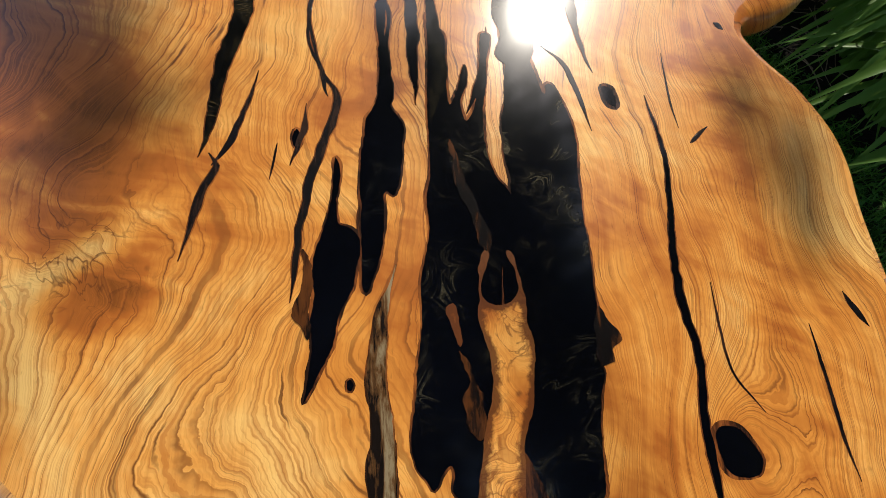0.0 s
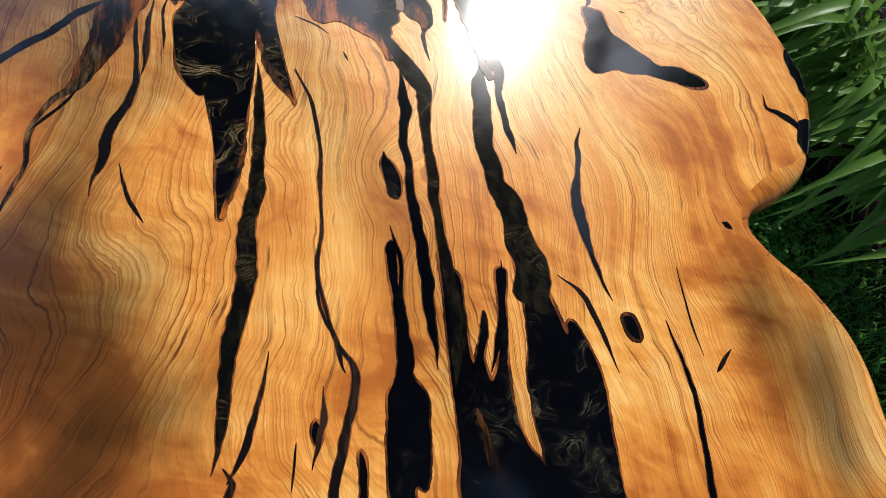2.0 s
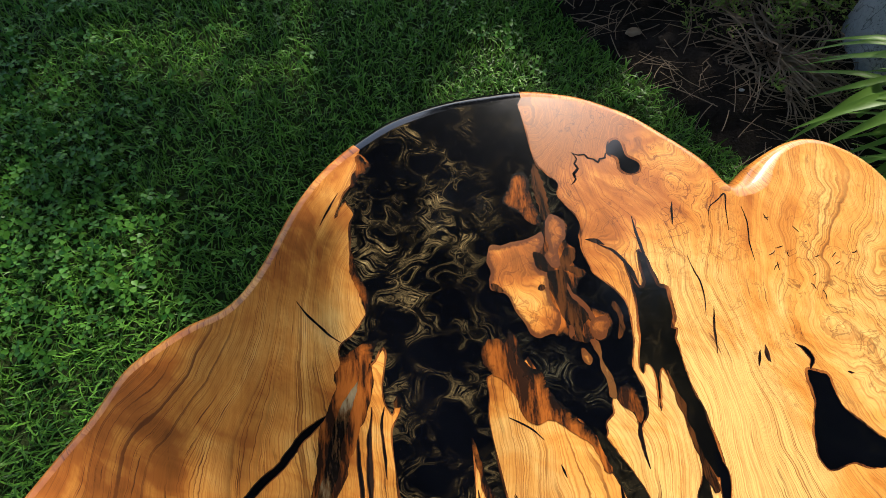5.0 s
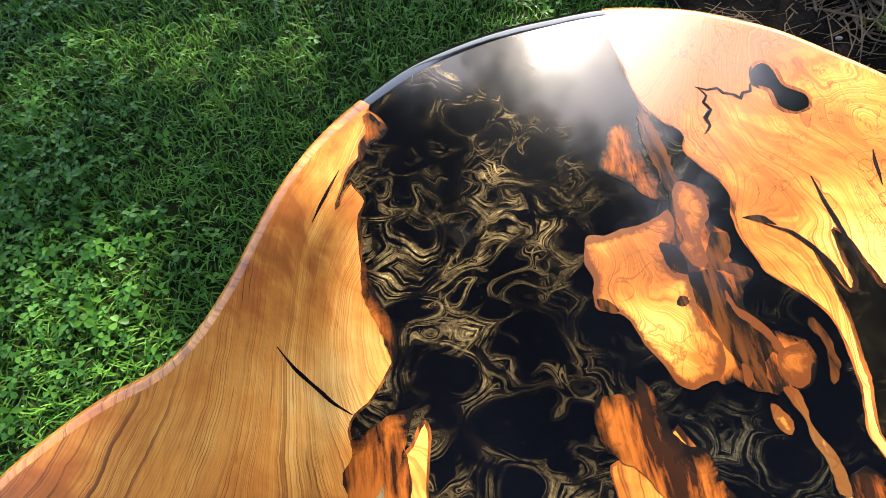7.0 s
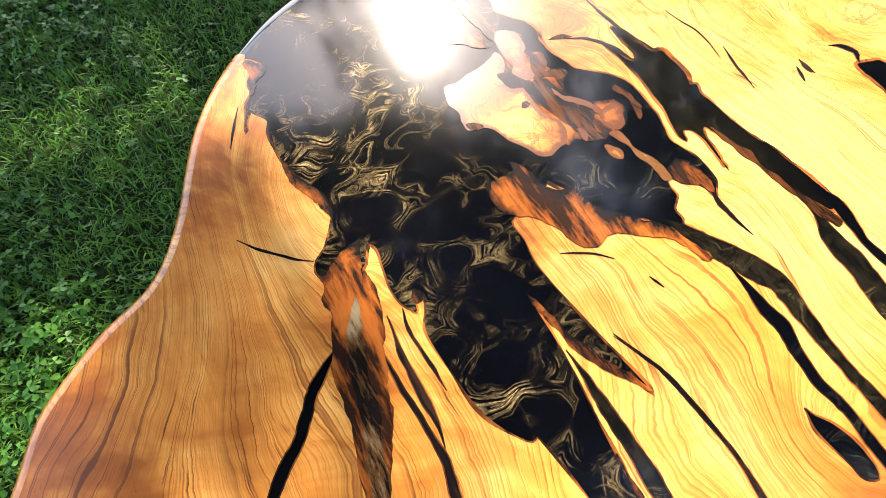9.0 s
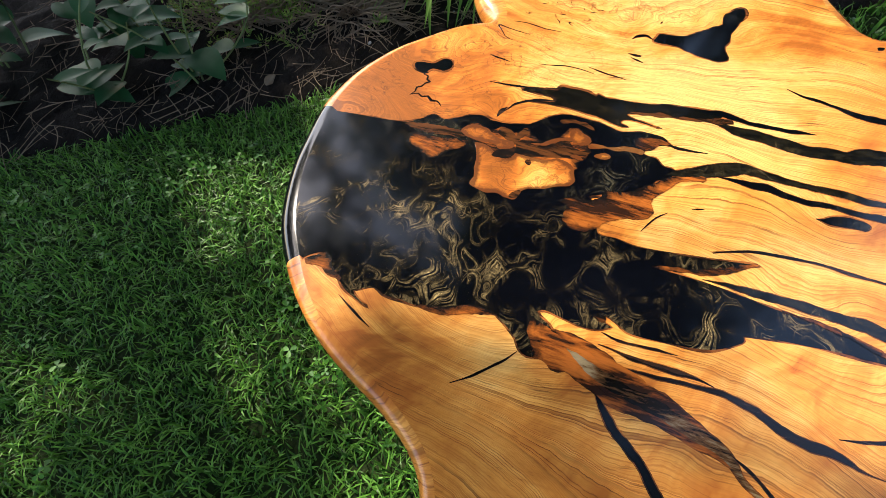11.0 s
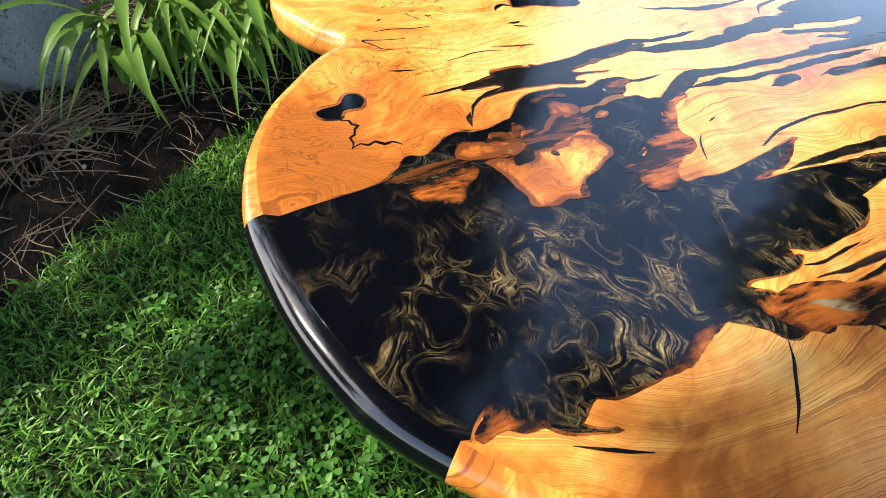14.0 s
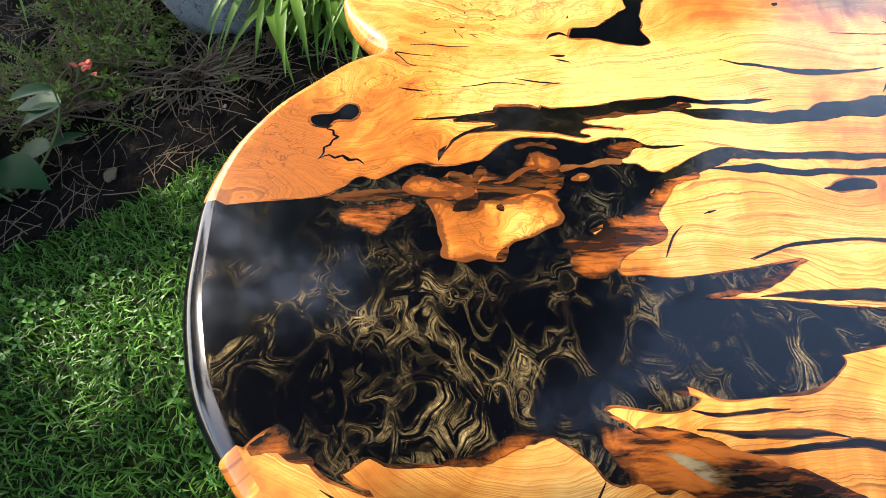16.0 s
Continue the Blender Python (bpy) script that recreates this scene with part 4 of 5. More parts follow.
crack([(0.104, 0.266, 0.0012), (0.096, 0.24, 0.0052), (0.091, 0.214, 0.0092), (0.09, 0.185, 0.0132), (0.091, 0.15, 0.0148), (0.091, 0.117, 0.0144), (0.091, 0.082, 0.0063), (0.09, 0.065, 0.0009)], MURKY)
crack([(0.152, 0.14, 0.0048), (0.15, 0.125, 0.0088), (0.15, 0.106, 0.012), (0.15, 0.081, 0.0051), (0.15, 0.07, 0.0006)])
crack([(0.365, 0.469, 0.0009), (0.361, 0.418, 0.0015), (0.363, 0.386, 0.001)])
crack([(0.337, 0.421, 0.0018), (0.341, 0.377, 0.003), (0.342, 0.344, 0.004), (0.332, 0.293, 0.0045), (0.326, 0.25, 0.0065), (0.326, 0.219, 0.0068), (0.329, 0.186, 0.0065), (0.323, 0.147, 0.0052), (0.321, 0.122, 0.0052), (0.32, 0.097, 0.0037), (0.32, 0.071, 0.0008)])
crack([(0.245, 0.473, 0.001), (0.262, 0.455, 0.0036), (0.271, 0.429, 0.0035), (0.279, 0.382, 0.0015)])
crack([(0.369, 0.372, 0.003), (0.392, 0.388, 0.0015)])
crack([(0.354, 0.243, 0.001), (0.352, 0.205, 0.0016), (0.354, 0.172, 0.0012), (0.372, 0.143, 0.001)])
crack([(0.431, 0.206, 0.001), (0.431, 0.163, 0.0025), (0.43, 0.124, 0.0025), (0.433, 0.091, 0.0008)])
crack([(0.037, 0.405, 0.0008), (0.034, 0.374, 0.0044), (0.026, 0.348, 0.0008)])
crack([(0.016, 0.368, 0.0016), (0.011, 0.336, 0.0008)])
crack([(0.472, 0.231, 0.0015), (0.477, 0.217, 0.004), (0.486, 0.201, 0.0015)])
crack([(-0.176, 0.903, 0.0006), (-0.166, 0.889, 0.0015), (-0.154, 0.877, 0.0008), (-0.141, 0.865, 0.0016), (-0.131, 0.858, 0.0015)])
crack([(-0.133, 1.026, 0.0007), (-0.144, 1.006, 0.0013), (-0.153, 0.986, 0.0006)])
crack([(0.203, 0.98, 0.0008), (0.204, 0.963, 0.0016), (0.207, 0.94, 0.0026), (0.206, 0.924, 0.004), (0.21, 0.909, 0.006)])
crack([(0.153, 0.95, 0.0008), (0.163, 0.944, 0.0014), (0.173, 0.939, 0.0018), (0.183, 0.926, 0.0032), (0.19, 0.905, 0.005), (0.194, 0.896, 0.005)])
crack([(0.143, 0.954, 0.0005), (0.148, 0.953, 0.0034), (0.157, 0.95, 0.0042), (0.164, 0.946, 0.0008)])
crack([(0.258, 0.929, 0.0006), (0.261, 0.91, 0.0012), (0.265, 0.898, 0.0012), (0.265, 0.878, 0.001), (0.261, 0.858, 0.0005)])
crack([(0.258, 0.996, 0.0006), (0.254, 0.983, 0.0022), (0.251, 0.967, 0.0006)])
crack([(0.273, 0.868, 0.0005), (0.267, 0.845, 0.0022), (0.262, 0.818, 0.0005)])
crack([(0.298, 0.976, 0.0005), (0.303, 0.987, 0.0007), (0.315, 0.995, 0.0009), (0.327, 1.003, 0.0016), (0.323, 0.984, 0.0008), (0.318, 0.956, 0.0004)])
crack([(0.343, 0.986, 0.0005), (0.344, 0.966, 0.0012), (0.339, 0.94, 0.001), (0.338, 0.916, 0.0005)])
crack([(0.318, 0.823, 0.001), (0.317, 0.812, 0.004), (0.319, 0.804, 0.001)])
crack([(0.353, 0.822, 0.0012), (0.362, 0.815, 0.0055), (0.367, 0.804, 0.005), (0.36, 0.794, 0.004)])
crack([(0.196, 1.068, 0.003), (0.19, 1.064, 0.0022), (0.188, 1.058, 0.0022), (0.181, 1.057, 0.0018), (0.178, 1.052, 0.0026), (0.173, 1.057, 0.0012), (0.166, 1.059, 0.0014), (0.163, 1.064, 0.0009), (0.155, 1.063, 0.0013), (0.146, 1.067, 0.0022)], BLACK)
crack([(0.148, 1.066, 0.0014), (0.152, 1.058, 0.0016), (0.148, 1.052, 0.0012), (0.151, 1.045, 0.0018), (0.145, 1.038, 0.003), (0.146, 1.031, 0.0018), (0.139, 1.024, 0.004)], BLACK)
crack([(0.311, 0.818, 0.001), (0.307, 0.808, 0.0017), (0.304, 0.801, 0.0007)])
crack([(0.026, 0.705, 0.0006), (0.033, 0.69, 0.0012), (0.038, 0.679, 0.0008), (0.04, 0.666, 0.0004)])
crack([(0.317, 0.817, 0.0018), (0.316, 0.806, 0.0031)])
crack([(0.402, 0.788, 0.0031), (0.409, 0.786, 0.0019)])
crack([(0.432, 0.51, 0.007), (0.441, 0.502, 0.0024)])
checks = np.random.default_rng(88)
for k in range(16):
    x, y = 0.385 + checks.normal(0, 0.028), 0.925 + checks.normal(0, 0.03)
    a, half = (0.3 if k % 3 else 1.8) + checks.normal(0, 0.25), checks.uniform(0.002, 0.006)
    c, d = half * math.cos(a), half * math.sin(a)
    crack([(x - c, y - d, 0.0002), (x + checks.normal(0, 0.0008), y + checks.normal(0, 0.0008), checks.uniform(0.0002, 0.0005)), (x + c, y + d, 0.0002)])

rim_patch((0.608, 0.728), (0.601, 0.664), 0.01, 3)
rim_patch((0.582, 0.631), (0.571, 0.581), 0.016, 4)
crack([(0.55, 0.664, 0.0008), (0.547, 0.645, 0.0032), (0.559, 0.638, 0.0064), (0.571, 0.625, 0.0113), (0.576, 0.609, 0.0156)])
# wood left standing in the resin
island([(0.033, 0.953), (0.044, 0.951), (0.054, 0.954), (0.071, 0.957), (0.084, 0.961), (0.093, 0.965), (0.094, 0.953), (0.088, 0.943), (0.084, 0.936), (0.081, 0.927), (0.084, 0.921), (0.091, 0.92), (0.092, 0.912), (0.091, 0.9), (0.092, 0.888), (0.096, 0.878), (0.099, 0.872), (0.098, 0.86), (0.092, 0.852), (0.082, 0.85), (0.073, 0.848), (0.067, 0.851), (0.062, 0.859), (0.055, 0.872), (0.048, 0.884), (0.043, 0.896), (0.037, 0.899), (0.028, 0.902), (0.026, 0.911), (0.029, 0.923), (0.027, 0.933), (0.03, 0.943)])
island([(0.099, 0.979), (0.106, 0.987), (0.114, 0.983), (0.121, 0.977), (0.122, 0.968), (0.119, 0.958), (0.112, 0.95), (0.108, 0.94), (0.109, 0.935), (0.109, 0.925), (0.104, 0.921), (0.098, 0.923), (0.094, 0.931), (0.093, 0.939), (0.099, 0.946), (0.096, 0.956), (0.097, 0.97)])
island([(0.13, 0.857), (0.133, 0.862), (0.141, 0.865), (0.149, 0.864), (0.15, 0.859), (0.147, 0.85), (0.143, 0.843), (0.135, 0.842), (0.13, 0.847)])
island([(0.107, 0.859), (0.11, 0.856), (0.11, 0.849), (0.106, 0.845), (0.105, 0.851)])
island([(0.116, 0.834), (0.12, 0.832), (0.124, 0.823), (0.121, 0.817), (0.118, 0.818), (0.115, 0.826)])
island([(0.127, 0.842), (0.135, 0.84), (0.137, 0.83), (0.136, 0.819), (0.139, 0.81), (0.143, 0.801), (0.143, 0.79), (0.141, 0.782), (0.136, 0.784), (0.137, 0.793), (0.135, 0.803), (0.131, 0.812), (0.132, 0.822), (0.129, 0.832)])
island([(0.111, 0.905), (0.114, 0.906), (0.117, 0.895), (0.126, 0.885), (0.133, 0.873), (0.136, 0.865), (0.132, 0.862), (0.128, 0.872), (0.121, 0.881), (0.114, 0.889), (0.111, 0.898)])
island([(0.168, 0.263), (0.172, 0.274), (0.175, 0.272), (0.169, 0.259), (0.167, 0.243), (0.17, 0.235), (0.179, 0.231), (0.188, 0.234), (0.194, 0.242), (0.194, 0.258), (0.189, 0.274), (0.191, 0.274), (0.196, 0.26), (0.198, 0.244), (0.199, 0.231), (0.198, 0.219), (0.201, 0.206), (0.199, 0.186), (0.197, 0.167), (0.191, 0.149), (0.186, 0.135), (0.183, 0.121), (0.183, 0.108), (0.183, 0.097), (0.152, 0.1), (0.153, 0.117), (0.157, 0.137), (0.162, 0.155), (0.167, 0.173), (0.168, 0.188), (0.165, 0.204), (0.163, 0.22), (0.164, 0.241)])
island([(0.139, 0.232), (0.144, 0.234), (0.147, 0.227), (0.15, 0.213), (0.15, 0.205), (0.147, 0.203), (0.144, 0.209), (0.14, 0.22)])
# bark-stained slopes of wood seen through the resin
slope([(0.099, 0.984), (0.106, 0.988), (0.116, 0.984), (0.124, 0.973), (0.121, 0.951), (0.129, 0.945), (0.123, 0.927), (0.135, 0.915), (0.127, 0.907), (0.122, 0.893), (0.134, 0.875), (0.152, 0.865), (0.15, 0.85), (0.141, 0.841), (0.127, 0.842), (0.111, 0.842), (0.101, 0.851), (0.091, 0.849), (0.082, 0.87), (0.078, 0.924), (0.091, 0.956)])
slope([(0.014, 0.849), (0.027, 0.849), (0.038, 0.849), (0.041, 0.86), (0.045, 0.853), (0.049, 0.844), (0.052, 0.831), (0.059, 0.819), (0.069, 0.815), (0.072, 0.801), (0.078, 0.789), (0.088, 0.777), (0.098, 0.768), (0.107, 0.759), (0.115, 0.747), (0.118, 0.735), (0.124, 0.716), (0.12, 0.715), (0.113, 0.731), (0.107, 0.743), (0.095, 0.751), (0.086, 0.758), (0.077, 0.766), (0.066, 0.769), (0.057, 0.766), (0.049, 0.77), (0.044, 0.777), (0.041, 0.79), (0.035, 0.802), (0.028, 0.809), (0.019, 0.815), (0.013, 0.823)])
slope([(-0.102, 0.856), (-0.093, 0.858), (-0.097, 0.851), (-0.104, 0.837), (-0.116, 0.82), (-0.126, 0.805), (-0.132, 0.796), (-0.138, 0.783), (-0.146, 0.774), (-0.153, 0.77), (-0.141, 0.786), (-0.135, 0.799), (-0.134, 0.812), (-0.138, 0.824), (-0.133, 0.834), (-0.133, 0.844), (-0.122, 0.849), (-0.111, 0.853)])
slope([(-0.103, 0.837), (-0.1, 0.831), (-0.106, 0.81), (-0.112, 0.785), (-0.119, 0.76), (-0.128, 0.742), (-0.132, 0.757), (-0.127, 0.773), (-0.119, 0.788), (-0.112, 0.805), (-0.107, 0.824)])
slope([(-0.12, 0.958), (-0.117, 0.948), (-0.115, 0.932), (-0.107, 0.917), (-0.102, 0.907), (-0.101, 0.891), (-0.104, 0.881), (-0.107, 0.892), (-0.112, 0.904), (-0.117, 0.917), (-0.121, 0.929)])
slope([(-0.117, 1.084), (-0.111, 1.077), (-0.102, 1.069), (-0.095, 1.059), (-0.099, 1.051), (-0.109, 1.043), (-0.115, 1.033), (-0.12, 1.031), (-0.118, 1.048), (-0.113, 1.058), (-0.116, 1.07)])
slope([(0.069, 1.04), (0.083, 1.043), (0.087, 1.024), (0.09, 1.002), (0.094, 0.984), (0.093, 0.974), (0.083, 0.977), (0.069, 0.99), (0.057, 1), (0.053, 1.005), (0.058, 1.018), (0.064, 1.029)])
slope([(-0.008, 0.757), (-0.003, 0.74), (0.002, 0.718), (0.012, 0.695), (0.023, 0.675), (0.026, 0.663), (0.019, 0.673), (0.008, 0.69), (-0.001, 0.707), (-0.005, 0.729)])
slope([(-0.018, 0.646), (-0.02, 0.622), (-0.024, 0.602), (-0.03, 0.583), (-0.036, 0.566), (-0.039, 0.55), (-0.036, 0.549), (-0.031, 0.563), (-0.025, 0.58), (-0.02, 0.602), (-0.017, 0.627)])
slope([(0.143, 0.79), (0.157, 0.795), (0.164, 0.788), (0.167, 0.772), (0.162, 0.756), (0.156, 0.763), (0.146, 0.776)])
slope([(0.092, 0.919), (0.103, 0.92), (0.113, 0.917), (0.117, 0.905), (0.119, 0.891), (0.127, 0.883), (0.133, 0.872), (0.138, 0.865), (0.132, 0.858), (0.128, 0.862), (0.119, 0.849), (0.123, 0.839), (0.116, 0.842), (0.11, 0.853), (0.103, 0.862), (0.098, 0.869), (0.096, 0.878), (0.092, 0.891), (0.09, 0.904)], False)
slope([(0.117, 0.945), (0.126, 0.945), (0.126, 0.934), (0.119, 0.924), (0.126, 0.921), (0.134, 0.916), (0.131, 0.911), (0.118, 0.914), (0.106, 0.919), (0.107, 0.928), (0.113, 0.937)], False)
slope([(0.098, 1.054), (0.102, 1.038), (0.105, 1.02), (0.106, 0.994), (0.106, 0.984), (0.098, 0.979), (0.095, 0.998), (0.092, 1.028)], False)
slope([(0.157, 0.88), (0.162, 0.882), (0.167, 0.873), (0.168, 0.861), (0.163, 0.846), (0.157, 0.839), (0.161, 0.855), (0.16, 0.868), (0.157, 0.874)], False)
slope([(0.202, 0.805), (0.207, 0.791), (0.212, 0.771), (0.213, 0.752), (0.216, 0.733), (0.221, 0.71), (0.227, 0.691), (0.221, 0.689), (0.216, 0.703), (0.212, 0.726), (0.209, 0.744), (0.207, 0.766), (0.203, 0.785)], False)
slope([(-0.082, 0.801), (-0.076, 0.804), (-0.072, 0.798), (-0.074, 0.791), (-0.08, 0.79), (-0.083, 0.794)], False)
slope([(0.151, 0.373), (0.155, 0.37), (0.158, 0.352), (0.163, 0.332), (0.17, 0.31), (0.176, 0.293), (0.177, 0.281), (0.173, 0.272), (0.17, 0.281), (0.167, 0.298), (0.159, 0.32), (0.155, 0.332), (0.153, 0.35)], False)
slope([(0.146, 0.201), (0.152, 0.193), (0.156, 0.181), (0.16, 0.166), (0.161, 0.155), (0.156, 0.14), (0.151, 0.143), (0.148, 0.156), (0.147, 0.171), (0.151, 0.174), (0.15, 0.185)], False)
slope([(0.037, 0.279), (0.041, 0.274), (0.044, 0.259), (0.043, 0.242), (0.042, 0.23), (0.044, 0.218), (0.042, 0.214), (0.038, 0.219), (0.034, 0.227), (0.03, 0.231), (0.031, 0.239), (0.036, 0.247), (0.038, 0.259)], False)
slope([(0.256, 0.227), (0.261, 0.216), (0.267, 0.209), (0.269, 0.202), (0.261, 0.195), (0.262, 0.186), (0.257, 0.184), (0.25, 0.18), (0.248, 0.187), (0.25, 0.204)], False)
slope([(0.185, 0.132), (0.188, 0.124), (0.192, 0.117), (0.196, 0.108), (0.198, 0.1), (0.184, 0.101), (0.184, 0.115)], False)
crack([(0.084, 0.897, 0.0005), (0.084, 0.883, 0.0016), (0.088, 0.869, 0.0013), (0.091, 0.859, 0.0006)])
crack([(0.089, 0.936, 0.0004), (0.096, 0.941, 0.0013), (0.103, 0.949, 0.0007)])
crack([(0.03, 0.773, 0.0004), (0.039, 0.768, 0.0009), (0.052, 0.76, 0.0008), (0.062, 0.75, 0.0004)])
crack([(0.075, 0.727, 0.0003), (0.077, 0.722, 0.0011), (0.079, 0.715, 0.0004)])

slope([(0.081, 0.942), (0.087, 0.939), (0.093, 0.926), (0.093, 0.918), (0.085, 0.921), (0.081, 0.93)], False)
slope([(0.082, 0.904), (0.086, 0.903), (0.084, 0.898), (0.079, 0.899)], False)
slope([(0.096, 0.914), (0.101, 0.906), (0.106, 0.893), (0.109, 0.877), (0.105, 0.876), (0.101, 0.888), (0.097, 0.901)], False)
slope([(0.028, 0.909), (0.035, 0.907), (0.04, 0.9), (0.03, 0.902)], False)
crack([(0.094, 0.972, 0.0008), (0.096, 0.956, 0.0022), (0.089, 0.941, 0.0012)])
crack([(0.11, 0.946, 0.0005), (0.101, 0.941, 0.0015), (0.092, 0.935, 0.0008)])
crack([(0.09, 0.878, 0.0004), (0.085, 0.867, 0.0013), (0.076, 0.855, 0.0006)])
crack([(0.142, 0.863, 0.0004), (0.138, 0.854, 0.0012), (0.14, 0.845, 0.0006)])
crack([(0.094, 1.046, 0.0004), (0.101, 1.027, 0.001), (0.103, 1.009, 0.0004)])

# ---------------------------------------------------------------- lawn
rng = np.random.default_rng(17)


def lawn_points(n, x0, x1, y0, y1):
    q = np.stack([rng.uniform(x0, x1, n), rng.uniform(y0, y1, n)], 1)
    return q[~inside(BED_AREA, q)]


def blades(q, length, width, lean):
    """Grass blades: three-step tapered ribbons that bend over."""
    n = len(q)
    z0 = ground_height(q) - 0.004
    turn = rng.uniform(0, 2 * np.pi, n)
    face = turn + np.pi / 2 + rng.normal(0, 0.4, n)
    L = length * rng.uniform(0.5, 1.25, n)
    W = width * rng.uniform(0.6, 1.3, n)
    B = lean * rng.uniform(0.2, 1.5, n)
    verts = np.zeros((n, 7, 3), np.float32)
    for k, (s, taper) in enumerate(((0.0, 0.8), (0.4, 1.0), (0.75, 0.7), (1.0, 0.0))):
        out = L * B * s * s
        up = L * s * np.sqrt(np.clip(1 - (B * s) ** 2 * 0.6, 0.05, 1))
        cx, cy, cz = q[:, 0] + np.cos(turn) * out, q[:, 1] + np.sin(turn) * out, z0 + up
        dx, dy = np.cos(face) * W * taper / 2, np.sin(face) * W * taper / 2
        if k < 3:
            verts[:, 2 * k] = np.stack([cx - dx, cy - dy, cz], 1)
            verts[:, 2 * k + 1] = np.stack([cx + dx, cy + dy, cz], 1)
        else:
            verts[:, 6] = np.stack([cx, cy, cz], 1)
    base = np.arange(n)[:, None] * 7
    tris = np.concatenate([base + np.array(t) for t in ((0, 1, 3), (0, 3, 2), (2, 3, 5), (2, 5, 4), (4, 5, 6))], 0)
    return verts.reshape(-1, 3), tris


q = lawn_points(205000, -1.75, 1.6, 0.05, 3.3)
reach = np.maximum(np.abs(q[:, 0] + 0.08) / 1.65, np.abs(q[:, 1] - 1.67) / 1.6) + 0.05 * wavy(q, 5, 53)
q = q[reach < 0.70 + 0.28 * rng.random(len(q))]
v, f = blades(q, 0.031, 0.0035, 1.05)
tagged(bulk_object("lawn_grass", v, f, 3, GRASS), "short green lawn grass with bent blades", "grass", kind="stuff")
q = lawn_points(14000, -2.6, 2.4, -1.2, 0.35)
v, f = blades(q, 0.045, 0.006, 0.7)
tagged(bulk_object("lawn_grass", v, f, 3, GRASS), "short green lawn grass beyond the table", "grass", kind="stuff")
q = np.stack([rng.uniform(-4.5, 3.0, 60000), rng.uniform(-3.6, 5.0, 60000)], 1)
near = (np.abs(q[:, 0] + 0.05) < 1.45 + 0.2 * wavy(q, 4, 51)) & (np.abs(q[:, 1] - 1.0) < 1.9 + 0.2 * wavy(q, 4, 52))
v, f = blades(q[~near & ~inside(BED_AREA, q)], 0.05, 0.013, 0.8)
tagged(bulk_object("lawn_grass", v, f, 3, GRASS), "short green lawn grass farther off", "grass", kind="stuff")


def clovers(q):
    """Clover: three round leaflets on a short stalk."""
    n = len(q)
    z = ground_height(q) + rng.uniform(0.020, 0.038, n)
    R = rng.uniform(0.006, 0.0115, n)
    spin = rng.uniform(0, 2 * np.pi, n)
    tx, ty = rng.normal(0, 0.25, n), rng.normal(0, 0.25, n)
    verts, faces = [], []
    shape = [(0.0, 0.0), (0.55, 0.38), (0.95, 0.50), (1.25, 0.34), (1.28, 0.0), (1.25, -0.34), (0.95, -0.50), (0.55, -0.38)]
    m = 0
    for k in range(3):
        a = spin + k * 2.094
        ring = []
        for u, w in shape:
            x = R * (np.cos(a) * u - np.sin(a) * w)
            y = R * (np.sin(a) * u + np.cos(a) * w)
            ring.append(np.stack([q[:, 0] + x, q[:, 1] + y, z + x * tx + y * ty + R * 0.25 * abs(w) - 0.12 * R * u], 1))
        verts.append(np.stack(ring, 1))
    verts = np.stack(verts, 1).reshape(-1, 3)
    base = (np.arange(n * 3) * 8)[:, None]
    faces = np.concatenate([base + np.array(t) for t in ((0, 1, 2, 3), (0, 3, 4, 4), (0, 4, 5, 5), (0, 5, 6, 7))], 0)
    tris = np.concatenate([base + np.array(t) for t in ((0, 1, 2), (0, 2, 3), (0, 3, 4), (0, 4, 5), (0, 5, 6), (0, 6, 7))], 0)
    return verts, tris


q = lawn_points(15000, -1.5, 1.2, 0.5, 2.6)
patch = wavy(q, 5, 41) + 0.5 * wavy(q, 13, 42) + rng.normal(0, 0.35, len(q))
rim = np.array([np.linalg.norm(BED_EDGE - one, axis=1).min() for one in q])
v, f = clovers(q[(patch > 0.2) & ((rim > 0.14) | (q[:, 0] > 0.75))])
tagged(bulk_object("clover", v, f, 3, CLOVER), "patches of three-leaved clover in the lawn", "clover", kind="stuff")

# ---------------------------------------------------------------- the flower bed
def soil_top(x, y):
    return 0.012 + 0.03 * min(1.0, max(0.0, (x - 0.63) * 0.8 + (y - 1.48) * 0.6))


def ribbon(spine, widths, fold=0.25, across=(-1, 0, 1)):
    """A leaf blade along a spine of 3D places: three vertices across, creased along the middle."""
    spine = np.asarray(spine)
    t = np.gradient(spine, axis=0)
    t /= np.maximum(np.linalg.norm(t, axis=1), 1e-9)[:, None]
    side = np.cross(t, (0, 0, 1.0))
    side /= np.maximum(np.linalg.norm(side, axis=1), 1e-6)[:, None]
    up = np.cross(side, t)
    verts = []
    for p, s, u, w in zip(spine, side, up, widths):
        for k in across:
            verts.append(p + s * k * w / 2 + u * abs(k) * w / 2 * fold)
    m = len(across)
    faces = [(i * m + j, i * m + j + 1, (i + 1) * m + j + 1, (i + 1) * m + j) for i in range(len(spine) - 1) for j in range(m - 1)]
    return verts, faces


